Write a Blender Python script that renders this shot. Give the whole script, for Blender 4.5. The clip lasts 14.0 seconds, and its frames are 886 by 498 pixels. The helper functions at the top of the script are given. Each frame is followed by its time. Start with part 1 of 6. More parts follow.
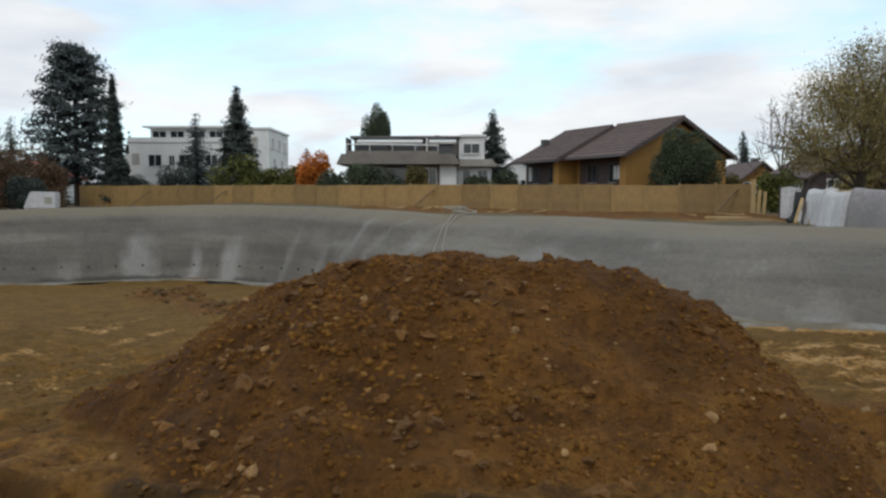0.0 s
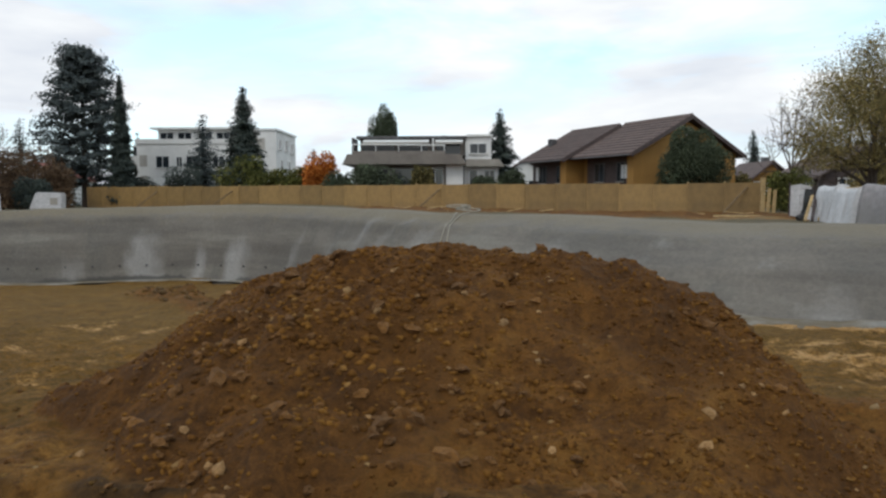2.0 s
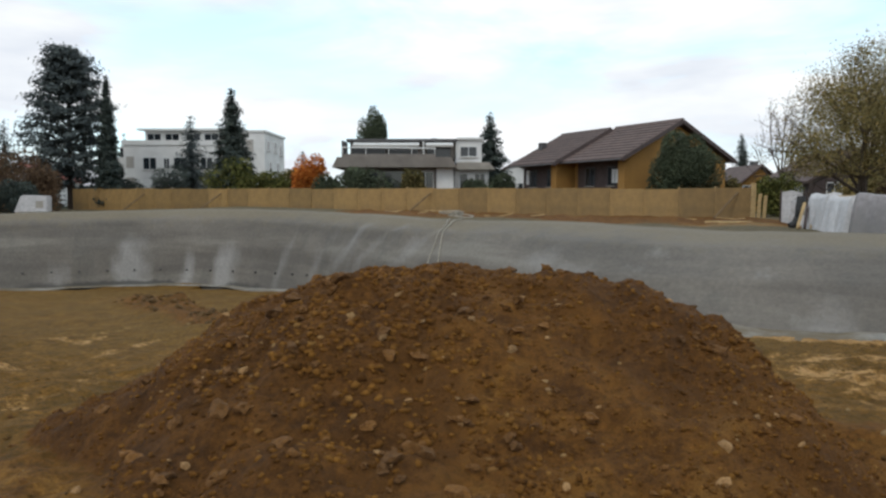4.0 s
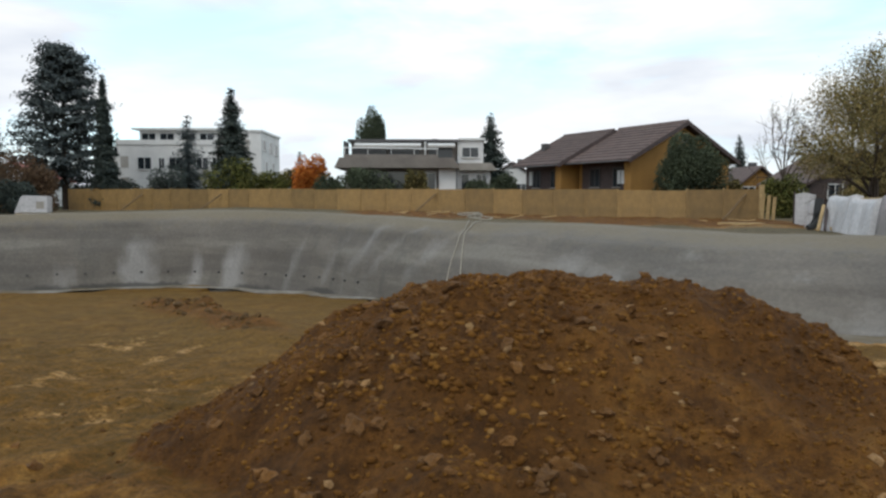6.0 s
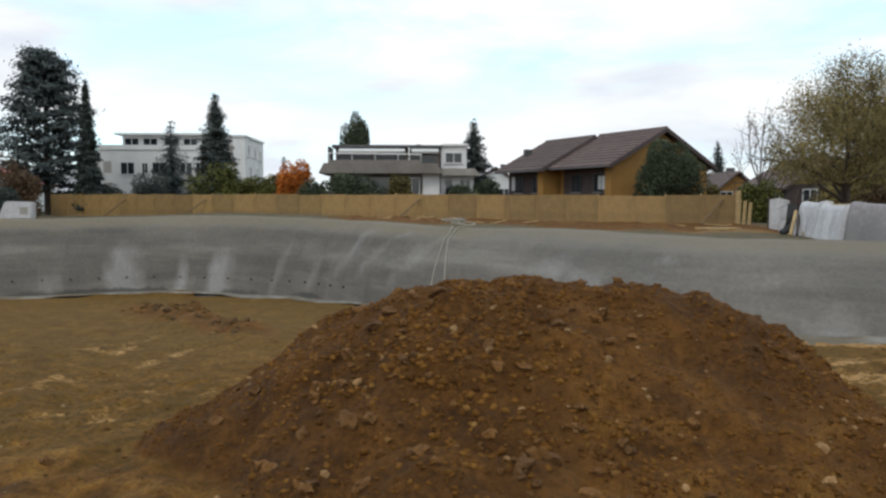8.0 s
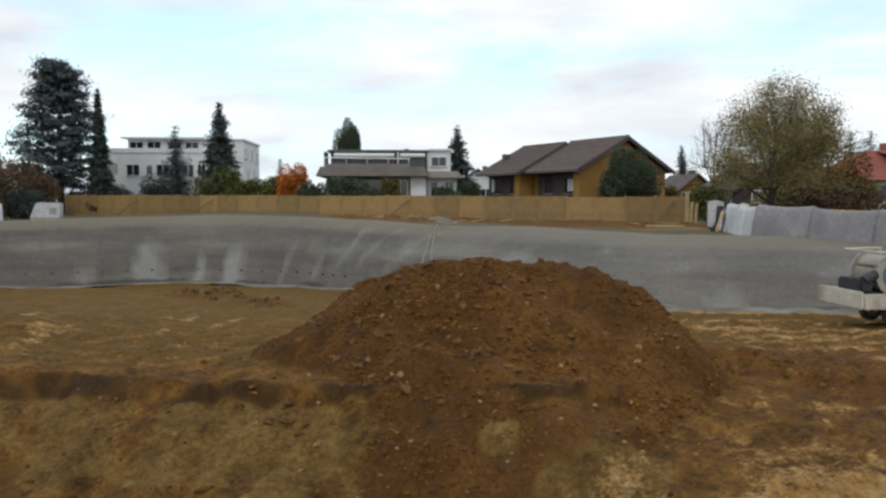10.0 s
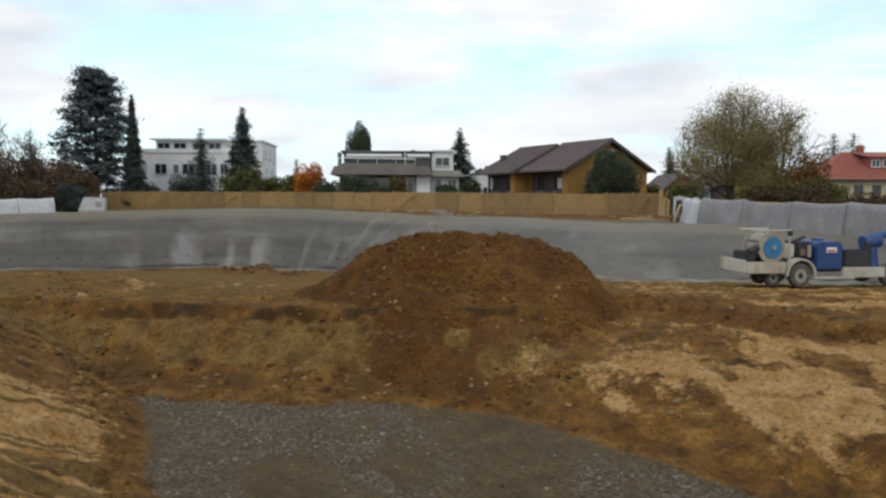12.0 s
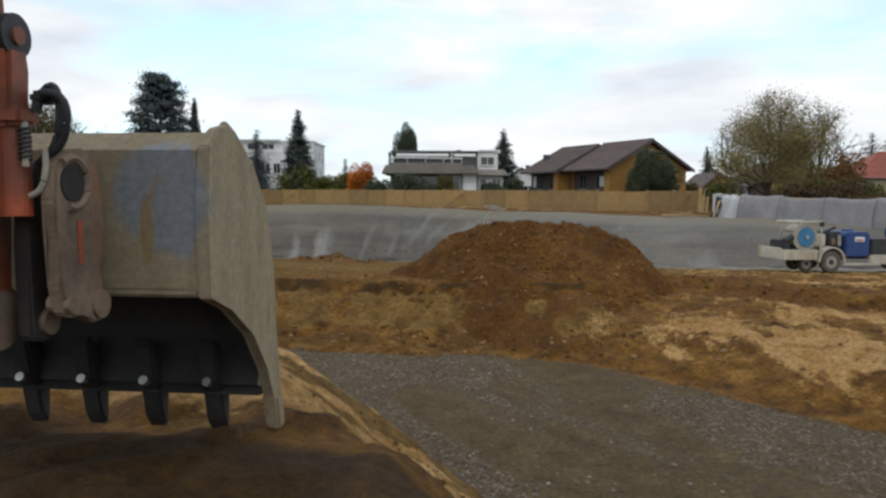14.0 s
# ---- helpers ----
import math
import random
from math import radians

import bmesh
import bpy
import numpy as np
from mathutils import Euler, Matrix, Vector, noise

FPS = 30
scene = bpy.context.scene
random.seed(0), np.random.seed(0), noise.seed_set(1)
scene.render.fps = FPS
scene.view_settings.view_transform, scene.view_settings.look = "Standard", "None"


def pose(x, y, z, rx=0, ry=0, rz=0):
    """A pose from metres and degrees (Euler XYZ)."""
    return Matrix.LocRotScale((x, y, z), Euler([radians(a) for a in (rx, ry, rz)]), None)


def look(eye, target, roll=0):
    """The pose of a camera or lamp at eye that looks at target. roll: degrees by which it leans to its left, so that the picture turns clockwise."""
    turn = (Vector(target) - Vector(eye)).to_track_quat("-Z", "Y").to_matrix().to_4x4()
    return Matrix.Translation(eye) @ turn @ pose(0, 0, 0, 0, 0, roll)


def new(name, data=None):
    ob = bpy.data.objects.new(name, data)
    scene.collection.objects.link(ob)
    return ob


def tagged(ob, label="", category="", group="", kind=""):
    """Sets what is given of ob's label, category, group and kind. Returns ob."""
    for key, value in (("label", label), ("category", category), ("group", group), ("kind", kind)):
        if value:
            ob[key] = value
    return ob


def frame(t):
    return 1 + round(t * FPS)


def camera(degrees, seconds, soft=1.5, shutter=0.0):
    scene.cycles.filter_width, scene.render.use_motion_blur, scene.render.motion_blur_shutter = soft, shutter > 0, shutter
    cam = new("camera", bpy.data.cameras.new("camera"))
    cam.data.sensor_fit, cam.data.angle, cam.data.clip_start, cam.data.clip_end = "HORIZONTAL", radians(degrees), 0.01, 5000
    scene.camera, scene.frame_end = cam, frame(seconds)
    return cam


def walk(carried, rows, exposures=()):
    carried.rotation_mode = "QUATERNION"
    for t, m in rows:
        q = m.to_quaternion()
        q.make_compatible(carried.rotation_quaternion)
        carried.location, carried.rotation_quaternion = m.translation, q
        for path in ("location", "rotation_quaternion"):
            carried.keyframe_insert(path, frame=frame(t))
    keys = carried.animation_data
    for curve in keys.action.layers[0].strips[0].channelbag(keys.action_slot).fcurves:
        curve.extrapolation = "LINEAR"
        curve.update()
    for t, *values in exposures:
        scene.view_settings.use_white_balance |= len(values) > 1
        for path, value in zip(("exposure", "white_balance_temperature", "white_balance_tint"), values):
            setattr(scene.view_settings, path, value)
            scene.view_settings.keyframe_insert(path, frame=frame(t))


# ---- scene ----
cam = camera(63.3, 14.0, soft=2.5)
METRES, EYE, TILT, LEAN, TURN = 24.0, 4.0, -4.4, 0.0, 0.0
ROWS = [
    (0.0, 0.0, 0.0, 0.0, -0.0, 0.0, 0.0),
    (0.5, 0.0038, 0.0095, 0.0083, 1.02, 0.11, -0.01),
    (1.0, 0.0083, 0.0168, 0.0064, 1.08, 0.16, 0.01),
    (1.5, 0.0108, 0.0186, -0.0011, 0.96, 0.16, 0.04),
    (2.0, 0.0133, 0.0181, -0.0074, 0.78, 0.19, 0.08),
    (2.5, 0.0159, 0.0187, -0.0073, 0.58, 0.19, 0.07),
    (3.0, 0.017, 0.0199, -0.0029, 0.34, 0.17, 0.03),
    (5.5, -0.0508, 0.0375, 0.0104, -1.1, 0.27, 0.02),
    (6.0, -0.0692, 0.0374, 0.0108, -1.42, 0.18, 0.03),
    (6.5, -0.0783, 0.0384, 0.0108, -1.75, 0.21, 0.14),
    (7.0, -0.0802, 0.0373, 0.0112, -2.1, 0.23, 0.14),
    (7.5, -0.0753, 0.0325, 0.0124, -2.42, 0.26, 0.18),
    (8.0, -0.0713, 0.0082, 0.0128, -2.73, 0.5, 0.18),
    (10.5, -0.0895, -0.3661, -0.0015, -4.1, 0.25, 0.31),
    (11.0, -0.0802, -0.4422, -0.0133, -4.34, 0.3, 0.25),
    (11.5, -0.0729, -0.5199, -0.0251, -4.57, 0.35, 0.17),
    (12.0, -0.0715, -0.5928, -0.0352, -3.05, 0.28, 0.09),
    (12.5, -0.0688, -0.6583, -0.0457, -0.31, 0.28, 0.09),
    (13.0, -0.0793, -0.7078, -0.0537, -0.1, 0.14, -0.05),
    (13.5, -0.1031, -0.7437, -0.0587, -0.28, 0.19, -0.06),
    (14.0, -0.1523, -0.7659, -0.0588, -0.57, 0.25, -0.18),
]
walk(cam, [(t, pose(0, 0, EYE, TILT, LEAN, TURN) @ pose(METRES * x, METRES * y, METRES * z, 90 + pitch, roll, yaw)) for t, x, y, z, yaw, pitch, roll in ROWS],
     exposures=[(0.0, 0.19), (1.0, 0.22), (2.0, 0.28), (3.0, 0.34), (8.0, 0.36), (10.5, 0.27), (14.0, 0.27)])

# ---- world, sun, exposure ----
scene.view_settings.exposure = 0.28
world = bpy.data.worlds.new("sky")
scene.world = world
world.use_nodes = True
wn, wl = world.node_tree.nodes, world.node_tree.links
wn.clear()
w_out = wn.new("ShaderNodeOutputWorld")
w_bg = wn.new("ShaderNodeBackground")
w_sky = wn.new("ShaderNodeTexSky")
w_sky.sky_type, w_sky.sun_disc = "NISHITA", False
w_sky.sun_elevation, w_sky.sun_rotation = radians(38), radians(150)
w_coord = wn.new("ShaderNodeTexCoord")
w_map = wn.new("ShaderNodeMapping")
w_map.inputs["Scale"].default_value = (1.3, 1.1, 5.0)
w_map.inputs["Rotation"].default_value = (radians(6), radians(-9), radians(25))
w_n1 = wn.new("ShaderNodeTexNoise")
w_n1.inputs["Scale"].default_value, w_n1.inputs["Detail"].default_value = 1.9, 9
w_n1.inputs["Roughness"].default_value, w_n1.inputs["Distortion"].default_value = 0.56, 0.35
w_r1 = wn.new("ShaderNodeValToRGB")
w_r1.color_ramp.elements[0].position, w_r1.color_ramp.elements[1].position = 0.35, 0.535
w_n2 = wn.new("ShaderNodeTexNoise")
w_n2.inputs["Scale"].default_value, w_n2.inputs["Detail"].default_value = 2.9, 7
w_r2 = wn.new("ShaderNodeValToRGB")
w_r2.color_ramp.elements[0].position, w_r2.color_ramp.elements[1].position = 0.42, 0.68
w_r2.color_ramp.elements[0].color = (8.7, 8.95, 9.1, 1)
w_r2.color_ramp.elements[1].color = (6.3, 6.75, 7.5, 1)
w_mix = wn.new("ShaderNodeMix")
w_mix.data_type = "RGBA"
w_mul = wn.new("ShaderNodeMix")
w_mul.data_type, w_mul.blend_type = "RGBA", "ADD"
w_mul.inputs[0].default_value = 1.0
w_mul.inputs[7].default_value = (3.1, 4.95, 5.9, 1)
wl.new(w_coord.outputs["Generated"], w_map.inputs[0])
wl.new(w_map.outputs[0], w_n1.inputs["Vector"])
wl.new(w_map.outputs[0], w_n2.inputs["Vector"])
wl.new(w_n1.outputs[0], w_r1.inputs[0])
wl.new(w_n2.outputs[0], w_r2.inputs[0])
wl.new(w_sky.outputs[0], w_mul.inputs[6])
wl.new(w_mul.outputs[2], w_mix.inputs[6])
wl.new(w_r2.outputs[0], w_mix.inputs[7])
wl.new(w_r1.outputs[0], w_mix.inputs[0])
wl.new(w_mix.outputs[2], w_bg.inputs[0])
w_bg.inputs[1].default_value = 0.095
wl.new(w_bg.outputs[0], w_out.inputs[0])

sun = new("sun", bpy.data.lights.new("sun", "SUN"))
sun.data.energy, sun.data.angle, sun.data.color = 0.6, radians(14), (1.0, 0.95, 0.86)
sun.matrix_world = look((-20, -35, 40), (0, 0, 0))


# ---- materials ----
def material(name):
    m = bpy.data.materials.new(name)
    m.use_nodes = True
    return m, m.node_tree.nodes, m.node_tree.links, m.node_tree.nodes["Principled BSDF"]


def noise_node(n, l, scale, detail=6, rough=0.6, coord=None, stretch=(1, 1, 1)):
    t = n.new("ShaderNodeTexNoise")
    t.inputs["Scale"].default_value, t.inputs["Detail"].default_value, t.inputs["Roughness"].default_value = scale, detail, rough
    if coord is not None:
        mp = n.new("ShaderNodeMapping")
        mp.inputs["Scale"].default_value = stretch
        l.new(coord, mp.inputs[0])
        l.new(mp.outputs[0], t.inputs["Vector"])
    return t.outputs["Fac"]


def ramp(n, l, fac, stops):
    r = n.new("ShaderNodeValToRGB")
    e = r.color_ramp.elements
    while len(e) < len(stops):
        e.new(0.5)
    for i, (p, c) in enumerate(stops):
        e[i].position = p
        e[i].color = (*c, 1) if len(c) == 3 else c
    l.new(fac, r.inputs[0])
    return r.outputs[0]


def mixc(n, l, fac, a, b, blend="MIX"):
    m = n.new("ShaderNodeMix")
    m.data_type, m.blend_type = "RGBA", blend
    for v, i in ((fac, 0), (a, 6), (b, 7)):
        if isinstance(v, (int, float)):
            m.inputs[i].default_value = v
        elif isinstance(v, tuple):
            m.inputs[i].default_value = (*v, 1)
        else:
            l.new(v, m.inputs[i])
    return m.outputs[2]


def bump(n, l, bsdf, height, strength, distance):
    b = n.new("ShaderNodeBump")
    b.inputs["Strength"].default_value, b.inputs["Distance"].default_value = strength, distance
    l.new(height, b.inputs["Height"])
    l.new(b.outputs[0], bsdf.inputs["Normal"])


def surface(name, colour, rough=0.8, metal=0.0, scale=6.0, vary=0.35, fine=40.0, relief=0.15, dist=0.02, dirt=None, dirt_at=0.6, spread=0.0):
    """A material with two scales of variation, dirt patches and fine relief."""
    m, n, l, b = material(name)
    co = n.new("ShaderNodeTexCoord").outputs["Object"]
    a = noise_node(n, l, scale, 5, 0.6, co)
    f = noise_node(n, l, fine, 4, 0.6, co)
    dark = tuple(c * (1 - vary) for c in colour)
    light = tuple(min(1, c * (1 + vary * 0.6)) for c in colour)
    c = ramp(n, l, a, [(0.3, dark), (0.7, light)])
    g = ramp(n, l, f, [(0.25, (0.75, 0.75, 0.75)), (0.75, (1.15, 1.15, 1.15))])
    c = mixc(n, l, 1.0, c, g, "MULTIPLY")
    if dirt:
        d = noise_node(n, l, scale * 0.45, 7, 0.65, co, (1, 1, 0.6))
        k = ramp(n, l, d, [(dirt_at - 0.1, (0, 0, 0)), (dirt_at + 0.1, (1, 1, 1))])
        c = mixc(n, l, k, c, dirt)
    if spread:
        oi = n.new("ShaderNodeObjectInfo").outputs["Random"]
        c = mixc(n, l, 1.0, c, ramp(n, l, oi, [(0, (1 - spread,) * 3), (1, (1 + spread,) * 3)]), "MULTIPLY")
    l.new(c, b.inputs["Base Color"])
    b.inputs["Roughness"].default_value, b.inputs["Metallic"].default_value = rough, metal
    bump(n, l, b, f, relief, dist)
    return m


def leaf_material(name, stops, rough=0.75):
    m, n, l, b = material(name)
    g = n.new("ShaderNodeNewGeometry").outputs["Random Per Island"]
    co = n.new("ShaderNodeTexCoord").outputs["Object"]
    c = ramp(n, l, g, stops)
    c = mixc(n, l, 1.0, c, ramp(n, l, noise_node(n, l, 0.5, 3, 0.6, co), [(0.3, (0.6, 0.6, 0.6)), (0.7, (1.25, 1.25, 1.25))]), "MULTIPLY")
    l.new(c, b.inputs["Base Color"])
    b.inputs["Roughness"].default_value = rough
    b.inputs["Specular IOR Level"].default_value = 0.2
    return m


def ground_material():
    m, n, l, b = material("pit_ground")
    co = n.new("ShaderNodeTexCoord").outputs["Object"]

    def mask(name):
        a = n.new("ShaderNodeAttribute")
        a.attribute_name = name
        return a.outputs["Fac"]
    big = noise_node(n, l, 0.28, 5, 0.6, co)
    mid = noise_node(n, l, 1.6, 7, 0.65, co)
    fine = noise_node(n, l, 9.0, 8, 0.72, co)
    grit = noise_node(n, l, 42.0, 4, 0.7, co)
    # trampled olive-yellow loam of the upper floor
    loam = ramp(n, l, mid, [(0.28, (0.092, 0.049, 0.010)), (0.5, (0.168, 0.096, 0.021)), (0.72, (0.25, 0.150, 0.041))])
    loam = mixc(n, l, ramp(n, l, big, [(0.35, (0, 0, 0)), (0.7, (0.7, 0.7, 0.7))]), loam, (0.130, 0.083, 0.019))
    # brown cut soil of the banks
    cut = ramp(n, l, mid, [(0.30, (0.052, 0.026, 0.006)), (0.43, (0.122, 0.060, 0.013)), (0.56, (0.200, 0.105, 0.025)), (0.72, (0.31, 0.178, 0.054))])
    # red-brown heap soil
    heap = ramp(n, l, mid, [(0.3, (0.070, 0.031, 0.007)), (0.52, (0.145, 0.068, 0.015)), (0.72, (0.220, 0.116, 0.030))])
    # pale clay
    clay = ramp(n, l, mid, [(0.30, (0.20, 0.095, 0.022)), (0.42, (0.35, 0.205, 0.078)), (0.66, (0.49, 0.33, 0.178))])
    # yellowish sandy subsoil
    sand = ramp(n, l, mid, [(0.30, (0.080, 0.042, 0.010)), (0.46, (0.160, 0.097, 0.029)), (0.7, (0.25, 0.163, 0.060))])
    # darker red-brown patches of the heap
    heap_dark = ramp(n, l, mid, [(0.3, (0.058, 0.026, 0.006)), (0.7, (0.143, 0.066, 0.015))])
    # dark soil, carrying the shade under the bank's lip and beside the bucket
    dark = ramp(n, l, mid, [(0.3, (0.038, 0.021, 0.007)), (0.7, (0.085, 0.046, 0.013))])
    # grey gravel
    vor = n.new("ShaderNodeTexVoronoi")
    vor.inputs["Scale"].default_value = 17.0
    l.new(co, vor.inputs["Vector"])
    grav = ramp(n, l, vor.outputs["Color"], [(0.0, (0.052, 0.040, 0.031)), (0.55, (0.125, 0.100, 0.081)), (0.8, (0.20, 0.168, 0.142)), (1.0, (0.31, 0.27, 0.235))])
    grav = mixc(n, l, ramp(n, l, mid, [(0.42, (0, 0, 0)), (0.66, (0.8, 0.8, 0.8))]), grav, (0.085, 0.062, 0.034))
    mud = ramp(n, l, mid, [(0.3, (0.072, 0.051, 0.029)), (0.7, (0.145, 0.106, 0.062))])
    # grey-brown shelf behind the crest
    shelf = ramp(n, l, mid, [(0.3, (0.088, 0.080, 0.060)), (0.7, (0.165, 0.150, 0.115))])
    grass = ramp(n, l, mid, [(0.3, (0.028, 0.039, 0.011)), (0.7, (0.061, 0.066, 0.022))])

    def edge(name):
        s = n.new("ShaderNodeMath")
        s.operation = "ADD"
        l.new(mask(name), s.inputs[0])
        k = n.new("ShaderNodeMath")
        k.operation = "MULTIPLY_ADD"
        l.new(fine, k.inputs[0])
        k.inputs[1].default_value, k.inputs[2].default_value = 0.9, -0.9
        l.new(k.outputs[0], s.inputs[1])
        q = n.new("ShaderNodeMath")
        q.operation = "MULTIPLY_ADD"
        l.new(mid, q.inputs[0])
        q.inputs[1].default_value = 0.9
        l.new(s.outputs[0], q.inputs[2])
        return ramp(n, l, q.outputs[0], [(0.36, (0, 0, 0)), (0.64, (1, 1, 1))])
    c = mixc(n, l, edge("m_cut"), loam, cut)
    for nm, col in (("m_sand", sand), ("m_clay", clay), ("m_heap", heap), ("m_heap_dark", heap_dark), ("m_gravel", grav), ("m_dark", dark), ("m_mud", mud), ("m_shelf", shelf), ("m_grass", grass)):
        c = mixc(n, l, edge(nm), c, col)
    c = mixc(n, l, 1.0, c, ramp(n, l, fine, [(0.3, (0.42, 0.42, 0.42)), (0.7, (1.4, 1.4, 1.4))]), "MULTIPLY")
    c = mixc(n, l, 1.0, c, ramp(n, l, grit, [(0.3, (0.75, 0.75, 0.75)), (0.7, (1.2, 1.2, 1.2))]), "MULTIPLY")
    c = mixc(n, l, 1.0, c, (1.12, 1.0, 0.76), "MULTIPLY")
    l.new(c, b.inputs["Base Color"])
    b.inputs["Roughness"].default_value = 0.92
    b.inputs["Specular IOR Level"].default_value = 0.25
    h = n.new("ShaderNodeMath")
    h.operation = "ADD"
    l.new(fine, h.inputs[0])
    l.new(grit, h.inputs[1])
    bump(n, l, b, h.outputs[0], 0.75, 0.09)
    return m


def shotcrete_material():
    m, n, l, b = material("shotcrete")
    co = n.new("ShaderNodeTexCoord").outputs["Object"]
    big = noise_node(n, l, 0.22, 5, 0.6, co)
    streak = noise_node(n, l, 1.0, 5, 0.6, co, (0.7, 0.7, 0.10))
    lift = noise_node(n, l, 1.0, 6, 0.62, co, (0.10, 0.10, 0.9))
    fine = noise_node(n, l, 7.0, 7, 0.7, co)
    blot = noise_node(n, l, 1.3, 6, 0.65, co)

    def mask(name):
        at = n.new("ShaderNodeAttribute")
        at.attribute_name = name
        return at.outputs["Fac"]

    def plus(u, k, v):
        q = n.new("ShaderNodeMath")
        q.operation = "MULTIPLY_ADD"
        l.new(u, q.inputs[0])
        q.inputs[1].default_value = k
        l.new(v, q.inputs[2])
        return q.outputs[0]
    c = ramp(n, l, big, [(0.3, (0.114, 0.102, 0.086)), (0.55, (0.142, 0.126, 0.107)), (0.75, (0.166, 0.148, 0.124))])
    # spray lifts: soft level bands, and faint runs down the face
    c = mixc(n, l, ramp(n, l, lift, [(0.40, (0.5, 0.5, 0.5)), (0.50, (0, 0, 0))]), c, (0.084, 0.075, 0.066))
    c = mixc(n, l, ramp(n, l, lift, [(0.53, (0, 0, 0)), (0.64, (0.6, 0.6, 0.6))]), c, (0.205, 0.190, 0.160))
    c = mixc(n, l, ramp(n, l, streak, [(0.60, (0, 0, 0)), (0.74, (0.3, 0.3, 0.3))]), c, (0.235, 0.226, 0.208))
    c = mixc(n, l, ramp(n, l, streak, [(0.32, (0.4, 0.4, 0.4)), (0.44, (0, 0, 0))]), c, (0.082, 0.079, 0.070))
    # soil dust settled on the gentle upper slope
    c = mixc(n, l, ramp(n, l, plus(blot, 0.9, mask("m_dust")), [(0.55, (0, 0, 0)), (1.2, (0.85, 0.85, 0.85))]), c, (0.158, 0.130, 0.086))
    # lime runs and the damp foot
    c = mixc(n, l, ramp(n, l, plus(streak, 0.8, mask("m_pale")), [(0.50, (0, 0, 0)), (1.15, (0.75, 0.75, 0.75))]), c, (0.29, 0.28, 0.265))
    c = mixc(n, l, ramp(n, l, plus(blot, 0.8, mask("m_damp")), [(0.75, (0, 0, 0)), (1.25, (0.8, 0.8, 0.8))]), c, (0.052, 0.049, 0.043))
    c = mixc(n, l, 1.0, c, ramp(n, l, fine, [(0.3, (0.8, 0.8, 0.8)), (0.7, (1.15, 1.15, 1.15))]), "MULTIPLY")
    l.new(c, b.inputs["Base Color"])
    b.inputs["Roughness"].default_value = 0.85
    bump(n, l, b, fine, 0.4, 0.06)
    return m


M_GROUND = ground_material()
M_SHOT = shotcrete_material()
M_CLOD = surface("soil_clod", (0.142, 0.060, 0.010), 0.95, 0, 5, 0.4, 30, 0.5, 0.02, (0.15, 0.075, 0.022), 0.62, 0.3)
M_DEBRIS = surface("debris_lump", (0.098, 0.050, 0.011), 0.95, 0, 5, 0.4, 30, 0.5, 0.02, (0.12, 0.066, 0.02), 0.62, 0.25)
M_STONE = surface("limestone", (0.30, 0.170, 0.064), 0.85, 0, 8, 0.35, 40, 0.4, 0.01, (0.16, 0.078, 0.022), 0.56, 0.3)
M_FENCE = surface("yellow_formwork_board", (0.275, 0.166, 0.056), 0.6, 0, 1.5, 0.25, 14, 0.1, 0.01, (0.20, 0.125, 0.05), 0.58, 0.2)
M_TIMBER = surface("raw_timber", (0.46, 0.32, 0.15), 0.8, 0, 4, 0.3, 30, 0.2)
M_PROP = surface("weathered_timber", (0.17, 0.11, 0.055), 0.85, 0, 4, 0.35, 30, 0.25)
M_TARP = surface("pale_grey_tarpaulin", (0.225, 0.205, 0.205), 0.5, 0, 0.8, 0.22, 6, 0.3, 0.05, (0.14, 0.13, 0.12), 0.60, 0.10)
M_TARPW = surface("white_tarpaulin", (0.50, 0.485, 0.485), 0.45, 0, 0.8, 0.15, 6, 0.3, 0.05)
M_WHITE = surface("white_render", (0.70, 0.69, 0.67), 0.85, 0, 0.5, 0.12, 20, 0.1, 0.01, (0.58, 0.57, 0.54), 0.66)
M_GREYR = surface("grey_render", (0.40, 0.375, 0.34), 0.85, 0, 0.6, 0.15, 20, 0.1, 0.01)
M_CONC = surface("grey_concrete_band", (0.32, 0.29, 0.25), 0.85, 0, 0.8, 0.2, 15, 0.15, 0.01)
# taupe of the fascia, also used for front walls shaded by the eaves
M_TAUPE = surface("taupe_and_eave_shade", (0.20, 0.175, 0.152), 0.85, 0, 0.6, 0.25, 18, 0.12, 0.01, (0.13, 0.11, 0.095), 0.6)
M_OCHRE = surface("ochre_render", (0.32, 0.165, 0.038), 0.85, 0, 0.7, 0.15, 20, 0.1, 0.01)
M_DARKWOOD = surface("dark_stained_cladding", (0.072, 0.050, 0.046), 0.75, 0, 3, 0.35, 25, 0.2)
M_ROOF = surface("brown_roof_tile", (0.100, 0.068, 0.060), 0.8, 0, 1.5, 0.3, 9, 0.3, 0.03, (0.11, 0.07, 0.058), 0.62, 0.2)
M_CREAMWALL = surface("cream_render", (0.50, 0.41, 0.27), 0.85, 0, 0.6, 0.2, 20, 0.1, 0.01)
M_REDROOF = surface("red_roof_tile", (0.29, 0.085, 0.06), 0.8, 0, 1.5, 0.25, 9, 0.3, 0.03)
M_SHEET = surface("dark_metal_sheet", (0.09, 0.085, 0.085), 0.55, 0.3, 1.5, 0.2, 10, 0.05)
M_FRAME = surface("white_frame", (0.72, 0.72, 0.70), 0.5, 0, 3, 0.08, 30, 0.02)
M_BARK = surface("bark", (0.075, 0.055, 0.042), 0.95, 0, 6, 0.4, 30, 0.6, 0.03)
M_RUST = surface("orange_machine_paint", (0.40, 0.085, 0.032), 0.6, 0.1, 3, 0.4, 25, 0.2, 0.01, (0.085, 0.05, 0.035), 0.50)
